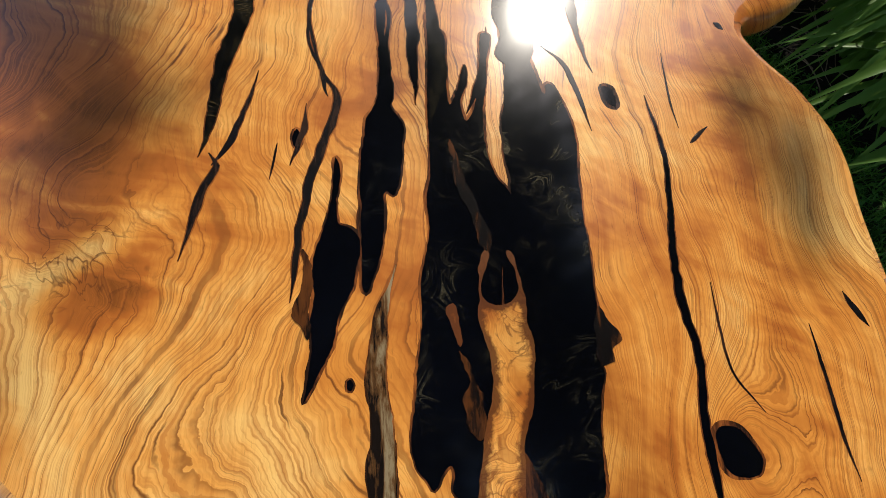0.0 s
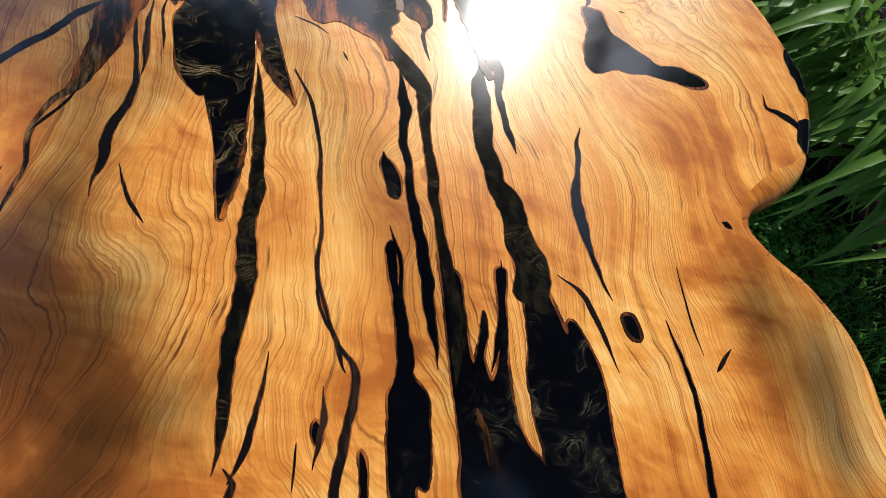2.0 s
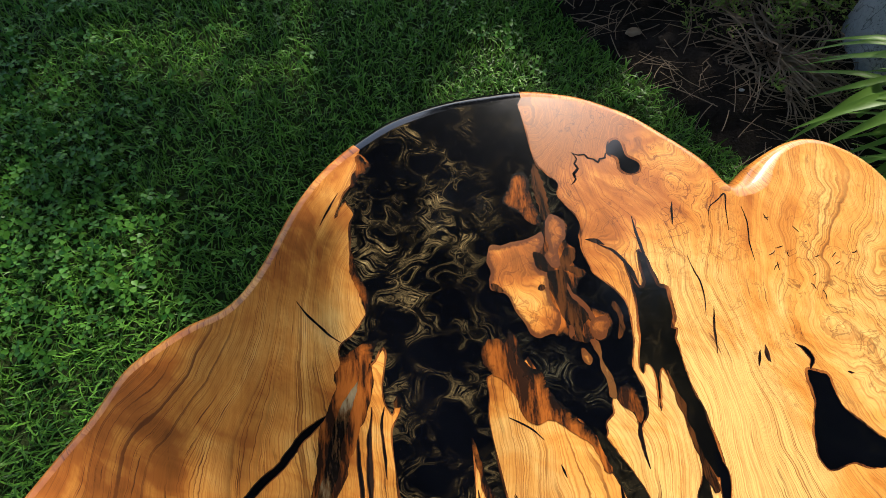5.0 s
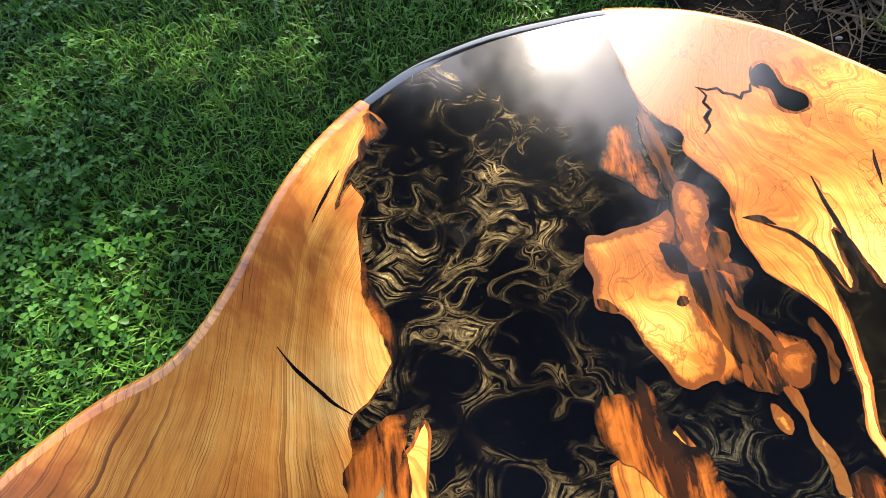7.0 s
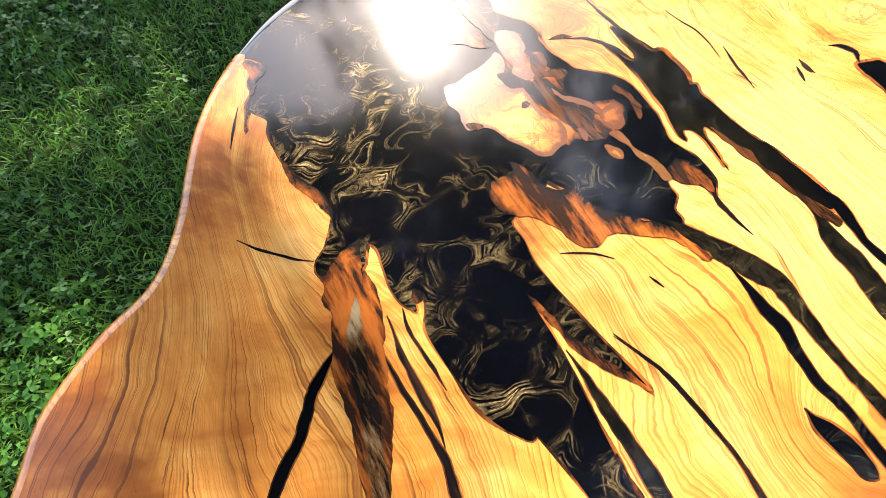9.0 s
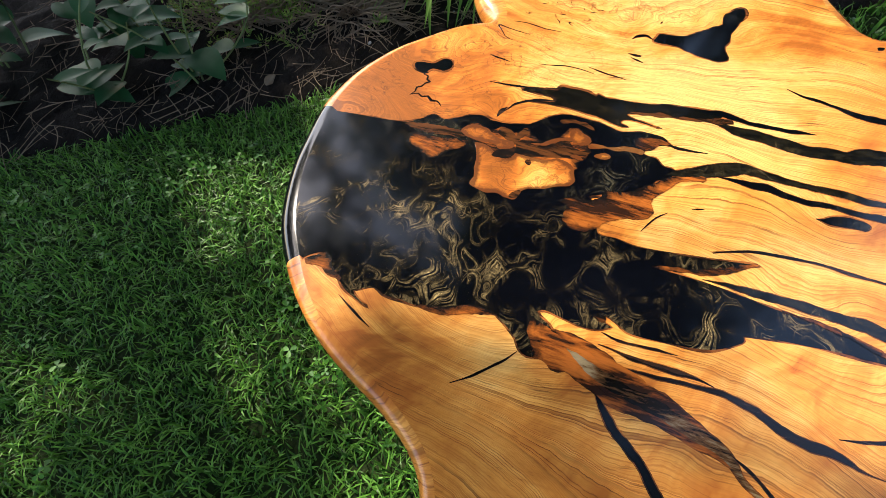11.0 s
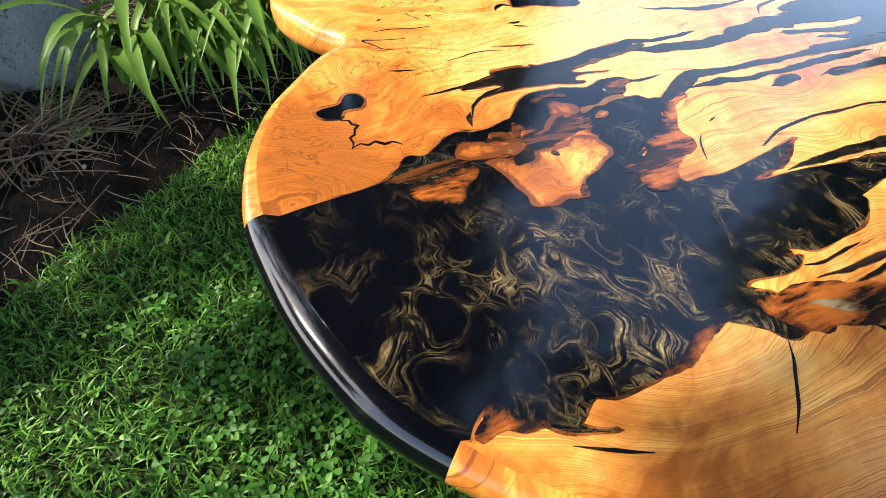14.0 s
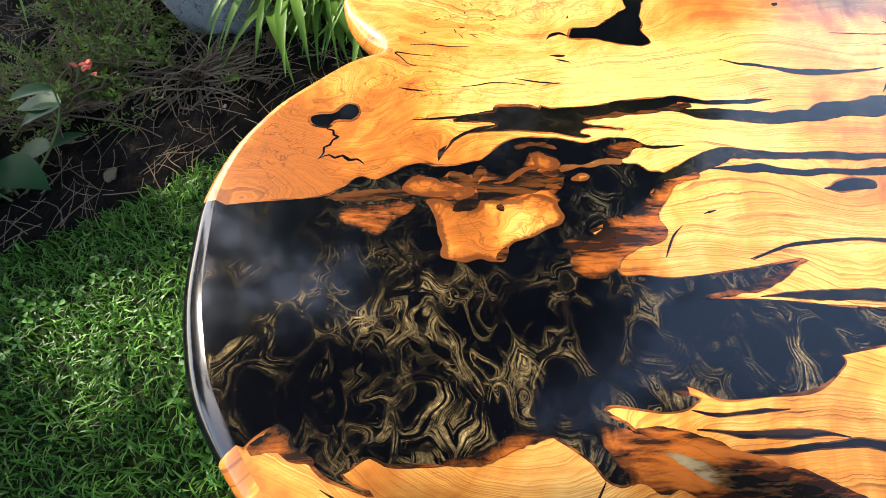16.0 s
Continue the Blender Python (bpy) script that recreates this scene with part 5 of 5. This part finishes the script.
def tube(spine, radius, sides=5):
    spine = np.asarray(spine, float)
    r = np.broadcast_to(radius, (len(spine),))
    t = np.gradient(spine, axis=0)
    t /= np.maximum(np.linalg.norm(t, axis=1), 1e-9)[:, None]
    a = np.cross(t, (0.3, 0.2, 0.93))
    a /= np.maximum(np.linalg.norm(a, axis=1), 1e-6)[:, None]
    b = np.cross(t, a)
    verts = [p + q * (u * math.cos(k * 2 * math.pi / sides) + w * math.sin(k * 2 * math.pi / sides)) for p, q, u, w in zip(spine, r, a, b) for k in range(sides)]
    faces = [(i * sides + k, i * sides + (k + 1) % sides, (i + 1) * sides + (k + 1) % sides, (i + 1) * sides + k) for i in range(len(spine) - 1) for k in range(sides)]
    return verts, faces


def joined(pieces):
    verts, faces = [], []
    for v, f in pieces:
        n = len(verts)
        verts += [tuple(p) for p in v]
        faces += [tuple(i + n for i in q) for q in f]
    return verts, faces


def strap_plant(x, y, leaves, length, seed, toward=None, spread=2.6):
    g = np.random.default_rng(seed)
    plant = tagged(new("daylily_plant"), "clump of long arching bright green strap leaves in the bed", "plant", "strap-leaved plants in the bed")
    plant.location = (x, y, soil_top(x, y))
    for k in range(int(0.8 * leaves)):
        head = g.uniform(0, 2 * math.pi) if toward is None else toward + g.normal(0, spread / 2)
        L = length * g.uniform(0.6, 1.15)
        s = np.linspace(0, 1, 11)
        reach, rise, fall = L * g.uniform(0.40, 0.85), L * g.uniform(1.3, 2.1), g.uniform(0.72, 0.99)
        out = reach * (0.25 * s + 0.75 * s ** 1.5)
        spine = np.column_stack([out * math.cos(head), out * math.sin(head), np.maximum(rise * (s - fall * s * s), 0.015 + 0.01 * s)])
        spine[:, :2] += g.normal(0, 0.03, 2) + np.outer(s ** 2, g.normal(0, 0.045, 2))
        w = 0.025 * g.uniform(0.6, 1.3) * np.clip(0.75 + 0.6 * s - 0.3 * s * s, 0, 1) * np.clip((1.0 - s) * 3.2, 0.03, 1)
        v, f = ribbon(spine, w, 0.35)
        mesh_object("leaf", v, f, LILY, plant, True)


for n, (x, y, c, L, toward, spread) in enumerate(((1.20, 1.35, 26, 0.40, 3.0, 1.2), (1.19, 1.16, 34, 0.42, 3.1, 1.2), (1.31, 1.26, 34, 0.52, 3.0, 1.1), (1.30, 1.04, 34, 0.50, 3.2, 1.1), (1.25, 0.90, 34, 0.46, 3.3, 1.1),
                                                  (1.27, 0.74, 34, 0.48, 3.4, 1.1), (1.42, 0.95, 34, 0.60, 3.2, 1.0), (1.44, 0.66, 28, 0.56, 3.3, 1.0), (1.34, 0.58, 16, 0.44, 3.5, 1.6), (1.45, 2.05, 26, 0.55, None, 0.0))):
    strap_plant(x, y, c, L, 100 + n, toward, spread)


def boulder(x, y, r, h, seed):
    bm = bmesh.new()
    bmesh.ops.create_icosphere(bm, subdivisions=5, radius=1.0)
    for v in bm.verts:
        d = v.co.normalized()
        k = 1 + 0.10 * noise.noise(d * 1.3 + Vector((seed, 0, 0))) + 0.04 * noise.noise(d * 3.5) + 0.012 * noise.noise(d * 11) + 0.006 * noise.noise(d * 30) - 0.02 * max(0.0, 1 - 14 * abs(noise.noise(d * 2.1 + Vector((0, seed, 5)))))
        v.co = Vector((d.x * r * k * 1.1, d.y * r * k, d.z * h * k))
    me = bpy.data.meshes.new("boulder")
    bm.to_mesh(me)
    bm.free()
    me.materials.append(STONE)
    me.polygons.foreach_set("use_smooth", [True] * len(me.polygons))
    ob = new("boulder", me)
    ob.location = (x, y, h * 0.55)
    tagged(ob, "large smooth grey boulder half sunk in the bed", "stone")


boulder(1.355, 1.645, 0.165, 0.30, 3.1)


def ovate(base, heading, pitch, length, width, g, sides=2):
    """A broad pointed leaf with a crease and a curled tip."""
    steps = 8
    s = np.linspace(0, 1, steps)
    d = np.array((math.cos(heading) * math.cos(pitch), math.sin(heading) * math.cos(pitch), math.sin(pitch)))
    spine = np.array(base) + np.outer(s * length, d)
    spine[:, 2] -= (s ** 2) * length * g.uniform(0.15, 0.4)
    w = width * np.sin(np.pi * np.clip(s * 0.97 + 0.03, 0, 1) ** 0.72) ** 0.9
    w[-1] = 0.0006
    return ribbon(spine, np.maximum(w, 0.0012), 0.22, (-1, -0.5, 0, 0.5, 1))


def coneflower(x, y, height, heads, leaves, seed, label, reach=0.10):
    g = np.random.default_rng(seed)
    plant = tagged(new("coneflower_plant"), label, "plant", "broad-leaved plants in the bed")
    plant.location = (x, y, soil_top(x, y))
    tips = [(hx - x, hy - y, hz - soil_top(x, y)) for hx, hy, hz in heads] or [(g.normal(0, 0.05), g.normal(0, 0.05), height)]
    while len(tips) < 4:
        tips.append((g.normal(0, reach), g.normal(0, reach), height * g.uniform(0.5, 0.9)))
    spines = []
    for tip in tips:
        s = np.linspace(0, 1, 8)[:, None]
        root = np.array((g.normal(0, 0.02), g.normal(0, 0.02), -0.01))
        bend = np.array((g.normal(0, 0.03), g.normal(0, 0.03), 0.0))
        spine = root + (np.array(tip) - root) * s + bend * np.sin(np.pi * s)
        spines.append(spine)
        v, f = tube(spine, np.linspace(0.0034, 0.0018, 8))
        mesh_object("stem", v, f, STEM, plant, True)
    for k in range(leaves):
        spine = spines[k % len(spines)]
        at = spine[g.integers(1, 7)]
        L = g.uniform(0.07, 0.135) * (1.15 - 0.5 * at[2] / max(height, 0.1))
        v, f = ovate(at, g.uniform(0, 2 * math.pi), g.uniform(-0.2, 0.6), L, L * g.uniform(0.55, 0.72), g)
        mesh_object("leaf", v, f, BROAD, plant, True)
    for hx, hy, hz in (tips[: len(heads)]):
        tilt = Euler((g.uniform(-0.9, -0.5), g.uniform(-0.3, 0.3), 0)).to_matrix()
        pieces = []
        for k in range(12):
            a = k / 12 * 2 * math.pi + g.normal(0, 0.06)
            v, f = ovate((math.cos(a) * 0.006, math.sin(a) * 0.006, 0), a, g.uniform(-0.45, -0.1), g.uniform(0.034, 0.043), 0.015, g)
            pieces.append(([tilt @ Vector(p) + Vector((hx, hy, hz)) for p in v], f))
        v, f = joined(pieces)
        flower = mesh_object("flower", v, f, PETAL, plant, True)
        flower["label"] = "yellow drooping petals"
        bm = bmesh.new()
        bmesh.ops.create_uvsphere(bm, u_segments=14, v_segments=9, radius=0.0135)
        for q in bm.verts:
            q.co = tilt @ Vector((q.co.x, q.co.y, q.co.z * 1.15 + 0.004)) * (1 + 0.05 * noise.noise(q.co * 900)) + Vector((hx, hy, hz))
        me = bpy.data.meshes.new("flower_centre")
        bm.to_mesh(me)
        bm.free()
        me.materials.append(DARK)
        centre = new("flower_centre", me)
        centre.parent = flower
        centre["label"] = "dark brown domed centre"


coneflower(0.55, 1.90, 0.30, [(0.566, 1.834, 0.31), (0.542, 1.945, 0.33)], 22, 201, "coneflower with yellow drooping petals and dark green leaves")
coneflower(0.38, 2.10, 0.26, [], 18, 202, "leafy dark green plant at the edge of the bed")
coneflower(0.20, 2.36, 0.30, [], 20, 203, "leafy dark green plant at the edge of the bed")
coneflower(0.62, 2.15, 0.38, [(0.60, 2.12, 0.40)], 24, 204, "tall coneflower with a yellow bloom and broad leaves")
coneflower(0.02, 2.60, 0.36, [], 20, 205, "leafy dark green plant at the edge of the bed")
coneflower(0.40, 2.45, 0.42, [], 24, 206, "tall leafy plant in the shade of the bed")
coneflower(0.80, 2.40, 0.40, [], 22, 207, "tall leafy plant in the shade of the bed")
coneflower(1.62, -0.10, 0.16, [], 14, 208, "low leafy plant beside the lawn")


def heath(x, y, spread, height, seed, flowers, leafy=0.42, count=150):
    """A low shrub: bare wiry twigs below, sprays of small needle leaves at the ends."""
    g = np.random.default_rng(seed)
    shrub = tagged(new("heath_shrub"), "low wiry shrub with bare twigs and small yellow-green leaves", "shrub", "wiry shrubs in the bed")
    shrub.location = (x, y, soil_top(x, y))
    twigs, needles = [], []
    for k in range(count):
        a, r = g.uniform(0, 2 * math.pi), spread * g.uniform(0.25, 1.0)
        tip = np.array((math.cos(a) * r, math.sin(a) * r, height * g.uniform(0.25, 1.0) * (1.1 - 0.6 * r / spread)))
        root = np.array((g.normal(0, spread * 0.2), g.normal(0, spread * 0.2), -0.01))
        s = np.linspace(0, 1, 7)[:, None]
        spine = root + (tip - root) * s + np.array((*g.normal(0, 0.035, 2), 0)) * np.sin(np.pi * s) + g.normal(0, 0.004, (7, 3)) - np.array((0, 0, 0.08)) * s * s * (r / spread)
        spine[:, 2] = np.maximum(spine[:, 2], 0.004)
        twigs.append(tube(spine, np.linspace(0.0034, 0.0011, 7), 4))
        if g.random() < leafy:
            for j in range(30):
                at = spine[3] + (spine[6] - spine[3]) * g.random() ** 0.6 + g.normal(0, 0.007, 3)
                d = g.normal(0, 1, 3)
                d[2] = abs(d[2])
                d = d / np.linalg.norm(d) * g.uniform(0.010, 0.022)
                w = np.cross(d, g.normal(0, 1, 3))
                w = w / np.linalg.norm(w) * 0.0030
                needles.append(([at, at + d * 0.45 + w, at + d, at + d * 0.45 - w], [(0, 1, 2, 3)]))
    v, f = joined(twigs)
    t = mesh_object("branchwork", v, f, STRAW, shrub, True)
    t["label"] = "bare pale brown twigs"
    v, f = joined(needles)
    mesh_object("foliage", v, f, NEEDLE, shrub)
    for fx, fy, fz in flowers:
        pieces = []
        for k in range(14):
            at = np.array((fx - x, fy - y, fz)) + g.normal(0, 0.006, 3)
            pieces.append(ovate(at, g.uniform(0, 6.28), g.uniform(0.0, 1.0), 0.018, 0.014, g))
        v, f = joined(pieces)
        mesh_object("flower", v, f, RED, shrub, True)


heath(1.00, 1.63, 0.30, 0.13, 301, [(0.82, 1.78, 0.14)], 0.05, 170)
heath(1.06, 1.88, 0.24, 0.22, 304, [(1.12, 1.83, 0.2), (1.16, 1.77, 0.2), (1.20, 1.93, 0.2), (1.10, 1.72, 0.2), (1.11, 1.75, 0.19)], 0.75, 120)
heath(0.84, 1.96, 0.26, 0.22, 302, [], 0.5)
heath(1.34, 2.00, 0.26, 0.24, 303, [], 0.6)


def pine_cone(x, y, z, size, heading, seed):
    g = np.random.default_rng(seed)
    pieces = []
    for k in range(70):
        s = (k + 0.5) / 70
        a = k * 2.39996
        r = size * 0.30 * math.sin(math.pi * (0.12 + 0.86 * s)) ** 0.8
        h = size * s
        out, up = np.array((math.cos(a), math.sin(a), 0)), np.array((0, 0, 1.0))
        c = out * r * 0.45 + up * h
        tip = out * r * 1.25 + up * (h + size * 0.06)
        side = np.cross(up, out) * size * 0.085
        lip = up * size * 0.03
        v = [c - side * 0.4, c + side * 0.4, tip + side, tip - side, tip + side * 0.9 + lip, tip - side * 0.9 + lip]
        pieces.append((v, [(0, 1, 2, 3), (3, 2, 4, 5), (5, 4, 1, 0)]))
    v, f = joined(pieces)
    ob = mesh_object("pine_cone", v, f, CONE)
    ob.matrix_world = Matrix.Translation((x, y, z)) @ Matrix.Rotation(heading, 4, "Z") @ Matrix.Rotation(radians(68), 4, "Y") @ Matrix.Translation((0, 0, -size / 2))
    tagged(ob, "open brown pine cone lying on the soil", "pine cone", "pine cones")


pine_cone(1.14, 1.44, 0.042, 0.062, 0.6, 1)
pine_cone(0.94, 1.62, 0.045, 0.060, 2.2, 2)


def stalks():
    """Dry stalks, needles and bits of twig strewn on the soil."""
    g = np.random.default_rng(61)
    pieces = []
    n = 0
    while n < 1500:
        x, y = g.uniform(0.1, 1.7), g.uniform(0.8, 2.6)
        if not inside(BED_AREA, np.array([(x, y)]))[0]:
            continue
        dense = 0.5 + 0.5 * float(wavy(np.array([(x, y)]), 5, 62)[0])
        if g.random() > dense + 0.15:
            continue
        n += 1
        L, a = g.uniform(0.03, 0.15), g.normal(0.35, 0.8)
        s = np.linspace(-0.5, 0.5, 5)
        bend = g.normal(0, 0.28)
        px = x + L * (s * math.cos(a) - bend * s * s * math.sin(a))
        py = y + L * (s * math.sin(a) + bend * s * s * math.cos(a))
        z = soil_top(x, y) + 0.008 + g.uniform(0, 0.014) + g.normal(0, 0.05) * L * s
        pieces.append(tube(np.column_stack([px, py, z]), g.uniform(0.0005, 0.0014), 4))
    v, f = joined(pieces)
    ob = mesh_object("dry_stalks", v, f, STRAW, None, True)
    tagged(ob, "dry pale stalks and twigs strewn over the soil", "plant litter", kind="stuff")
    pieces = []
    for k in range(1500):
        x, y = g.uniform(0.1, 1.6), g.uniform(0.7, 2.5)
        if not inside(BED_AREA, np.array([(x, y)]))[0]:
            continue
        r = g.uniform(0.002, 0.008)
        c = np.array((x, y, soil_top(x, y) + 0.002))
        v = [c + r * np.array(d) * g.uniform(0.6, 1.2) for d in ((1, 0, 0), (0, 1, 0), (-1, 0, 0), (0, -1, 0), (0, 0, 1), (0, 0, -1))]
        pieces.append((v, [(0, 1, 4), (1, 2, 4), (2, 3, 4), (3, 0, 4), (1, 0, 5), (2, 1, 5), (3, 2, 5), (0, 3, 5)]))
    v, f = joined(pieces)
    tagged(mesh_object("soil_crumbs", v, f, SOIL), "loose crumbs of dark soil", "soil", kind="stuff")


stalks()


def pebble(x, y, r, seed):
    bm = bmesh.new()
    bmesh.ops.create_icosphere(bm, subdivisions=3, radius=1.0)
    for v in bm.verts:
        k = 1 + 0.3 * noise.noise(v.co * 1.4 + Vector((seed, 2, 0)))
        v.co = Vector((v.co.x * r * k * 1.3, v.co.y * r * k * 0.8, v.co.z * r * k * 0.6))
    me = bpy.data.meshes.new("pebble")
    bm.to_mesh(me)
    bm.free()
    me.materials.append(STRAW if seed == 1 else STONE)
    ob = new("pebble", me)
    ob.location = (x, y, soil_top(x, y) + r * 0.45)
    tagged(ob, "small pale stone on dark soil", "stone", "small stones in the bed")


pebble(0.605, 1.718, 0.016, 1)
pebble(1.10, 1.33, 0.007, 2)
pebble(0.86, 1.52, 0.006, 3)

# ---------------------------------------------------------------- trees round the garden, out of the picture
ACROSS = Vector((math.sin(SUN_AZ), -math.cos(SUN_AZ), 0))
UPWARD = Vector((-math.cos(SUN_AZ) * math.sin(SUN_EL), -math.sin(SUN_AZ) * math.sin(SUN_EL), math.cos(SUN_EL)))


def leaf_cloud(centres, sizes, per, leaf, g):
    """Leaves scattered in clumps: each a bent diamond of two triangles."""
    c = np.repeat(centres, per, 0)
    n = len(c)
    c = c + g.normal(0, 1, (n, 3)) * np.repeat(sizes, per)[:, None]
    d = g.normal(0, 1, (n, 3))
    d /= np.linalg.norm(d, axis=1)[:, None]
    e = np.cross(d, g.normal(0, 1, (n, 3)))
    e /= np.linalg.norm(e, axis=1)[:, None]
    L = leaf * g.uniform(0.6, 1.3, n)[:, None]
    verts = np.stack([c - d * L, c + e * L * 0.45, c + d * L, c - e * L * 0.45], 1).reshape(-1, 3)
    return verts, np.arange(n * 4).reshape(-1, 4)


def tree(name, foot, height, centres, sizes, per, leaf, seed, label, kind="tree"):
    g = np.random.default_rng(seed)
    ob = tagged(new(name), label, kind, "trees round the garden")
    ob.location = (*foot, 0)
    foot3 = np.array((*foot, 0.0))
    centres = np.asarray(centres) - foot3
    top = centres.mean(0)
    s = np.linspace(0, 1, 9)[:, None]
    spine = np.array((0, 0, -0.1)) + (top + np.array((0, 0, 0.1))) * s + np.array((0.12, -0.1, 0)) * np.sin(np.pi * s * 1.5)
    v, f = tube(spine, np.linspace(0.02, 0.007, 9) * height, 10)
    mesh_object("trunk", v, f, CONE, ob, True)
    pieces = []
    for c in centres[:: max(1, len(centres) // 40)]:
        a = spine[g.integers(4, 8)]
        s = np.linspace(0, 1, 5)[:, None]
        pieces.append(tube(a + (c - a) * s + np.array((0, 0, 0.15)) * np.sin(np.pi * s), np.linspace(0.0022, 0.0008, 5) * height, 5))
    v, f = joined(pieces)
    mesh_object("limbs", v, f, CONE, ob, True)
    v, f = leaf_cloud(centres, np.asarray(sizes), per, leaf, g)
    bulk_object("crown", v, f, 4, TREE_LEAF, ob)


# where the crown's shade ends on the table, and the places on the lawn that the sun reaches
SHADE_LINE = [(-0.16, 0.02), (-0.14, 0.25), (-0.10, 0.31), (-0.05, 0.35), (-0.04, 0.39), (-0.09, 0.43), (-0.08, 0.48), (-0.075, 0.53), (-0.115, 0.57), (-0.13, 0.63), (-0.12, 0.69), (-0.138, 0.76), (-0.135, 0.85), (-0.15, 0.89), (-0.145, 0.95), (-0.18, 1.02), (-0.36, 1.10), (-0.46, 1.3)]
SUN_SPOTS = [(-0.92, 1.30), (-0.50, 1.74), (0.17, 1.68), (0.15, 1.56), (0.21, 1.52), (-0.16, 1.35), (0.07, 2.05), (-0.02, 1.15), (0.32, 1.39), (0.16, 1.44), (0.08, 1.26)]


def shade_tree():
    """The tree between the sun and the lawn: its crown has the gaps that let the sun through to the table."""
    g = np.random.default_rng(71)
    origin = np.array((0.1, 0.6, TOP))
    a3, u3, s3 = (np.array(v) for v in (ACROSS, UPWARD, SUN_DIR))
    centres, sizes = [], []
    for k in range(3600):
        a, b, d = g.uniform(-2.6, 1.6), g.uniform(-2.2, 1.3), g.uniform(5.2, 6.6)
        gap = float(wavy(np.array([(a, b)]), 24, 72)[0]) + 0.6 * float(wavy(np.array([(a, b)]), 47, 73)[0])
        p = origin + a3 * a + u3 * b
        spot = (p - s3 * (p[2] / s3[2]))[:2]
        if b > -0.52:
            cover = 0.0
        elif min(math.dist(spot, lit) for lit in SUN_SPOTS) < 0.11:
            cover = 0.12
        elif a < -0.6:
            cover = 0.54
        else:
            cover = 0.52 if b > -1.12 else 0.55 if b > -1.22 else 0.85
        if np.linalg.norm(BED_EDGE - spot, axis=1).min() < 0.13 and inside(BED_AREA, spot[None] + 0.12)[0]:
            cover = 0.7
        if a > 0.3:
            cover = 0.0 if a < 1.3 else 0.5
        if 0.02 < a < 0.55 and b < -1.02:
            cover = 0.6
        if cover > 0 and gap < 2.2 * (cover - 0.5):
            centres.append(origin + a3 * a + u3 * b + s3 * d)
            sizes.append(0.045)
    # the thin low boughs over the near side of the table
    leaves = [26] * len(centres)
    edge = np.array(SHADE_LINE)
    for x in np.arange(-1.1, 0.0, 0.05):
        for y in np.arange(0.02, 1.3, 0.05):
            q = np.array((x, y)) + g.uniform(-0.02, 0.02, 2)
            gap = float(wavy(q[None], 30, 75)[0])
            if q[0] < np.interp(q[1], edge[:, 1], edge[:, 0]) + 0.012 and gap < (1.2 if y > 0.84 else 0.6 if y > 0.66 else 0.6 if y > 0.46 else 0.3):
                centres.append(np.array((*q, TOP)) + s3 * g.uniform(5.0, 6.0))
                sizes.append(0.012)
                leaves.append((6 if y > 0.84 else 2) if 0.46 < y < 1.1 and np.interp(q[1], edge[:, 1], edge[:, 0]) - q[0] < (0.13 if y > 0.66 else 1.0) else 1)
    # and one spray over its far side
    for k in range(13):
        x, y = 0.455 + g.normal(0, 0.02), 0.375 + g.normal(0, 0.04)
        centres.append(np.array((x - 0.25 * (y - 0.375), y, TOP)) + s3 * g.uniform(4.6, 5.2))
        sizes.append(0.012)
        leaves.append(1)
    tree("shade_tree", (-2.6, 6.2), 5.5, centres, sizes, leaves, 0.055, 74, "leafy garden tree that shades the lawn")


shade_tree()


def crown_points(x, y, z, r, h, clumps, g):
    d = g.normal(0, 1, (clumps, 3))
    d /= np.linalg.norm(d, axis=1)[:, None]
    d *= g.uniform(0.35, 1.0, clumps)[:, None] ** 0.5
    return np.array((x, y, z)) + d * (r, r, h)


def round_the_table(az, dist):
    return 0.3 + dist * math.cos(radians(az)), 0.7 + dist * math.sin(radians(az))


# unseen trees, added to keep the low sky out of the top's reflections
for n, (az, dist, z, r, h) in enumerate(((20, 7.0, 4.6, 2.6, 4.4), (-8, 7.5, 5.0, 2.6, 4.8), (-26, 9.0, 6.0, 1.7, 5.6), (-88, 8.0, 4.2, 2.2, 3.8))):
    x, y = round_the_table(az, dist)
    g = np.random.default_rng(400 + n)
    tree("unseen_tree", (x, y), z * 1.6, crown_points(x, y, z, r, h, 170, g), np.full(170, 0.16 * r), 60, 0.16, 400 + n, "unseen broad leafy tree added to block low sky from the table's reflections")


def unseen_canopy_tree():
    """A wide unseen crown, added overhead to dim the skylight, open towards the sun and to one patch of blue sky."""
    g = np.random.default_rng(420)
    parts = [crown_points(*round_the_table(az, dist), z, r, h, 150, g) for az, dist, z, r, h in ((82, 3.0, 7.2, 2.6, 1.0), (-10, 4.4, 7.4, 2.4, 1.2), (170, 2.6, 7.4, 3.0, 1.2), (120, 5.6, 7.6, 2.6, 1.2), (-110, 3.4, 7.6, 2.6, 1.2), (40, 1.4, 8.2, 2.2, 0.8))]
    centres = np.vstack(parts)
    tree("unseen_canopy_tree", (-4.6, -3.4), 9.0, centres, np.full(len(centres), 0.42), 60, 0.16, 421, "unseen tall leafy tree, its crown added over the lawn to dim the sky")


unseen_canopy_tree()
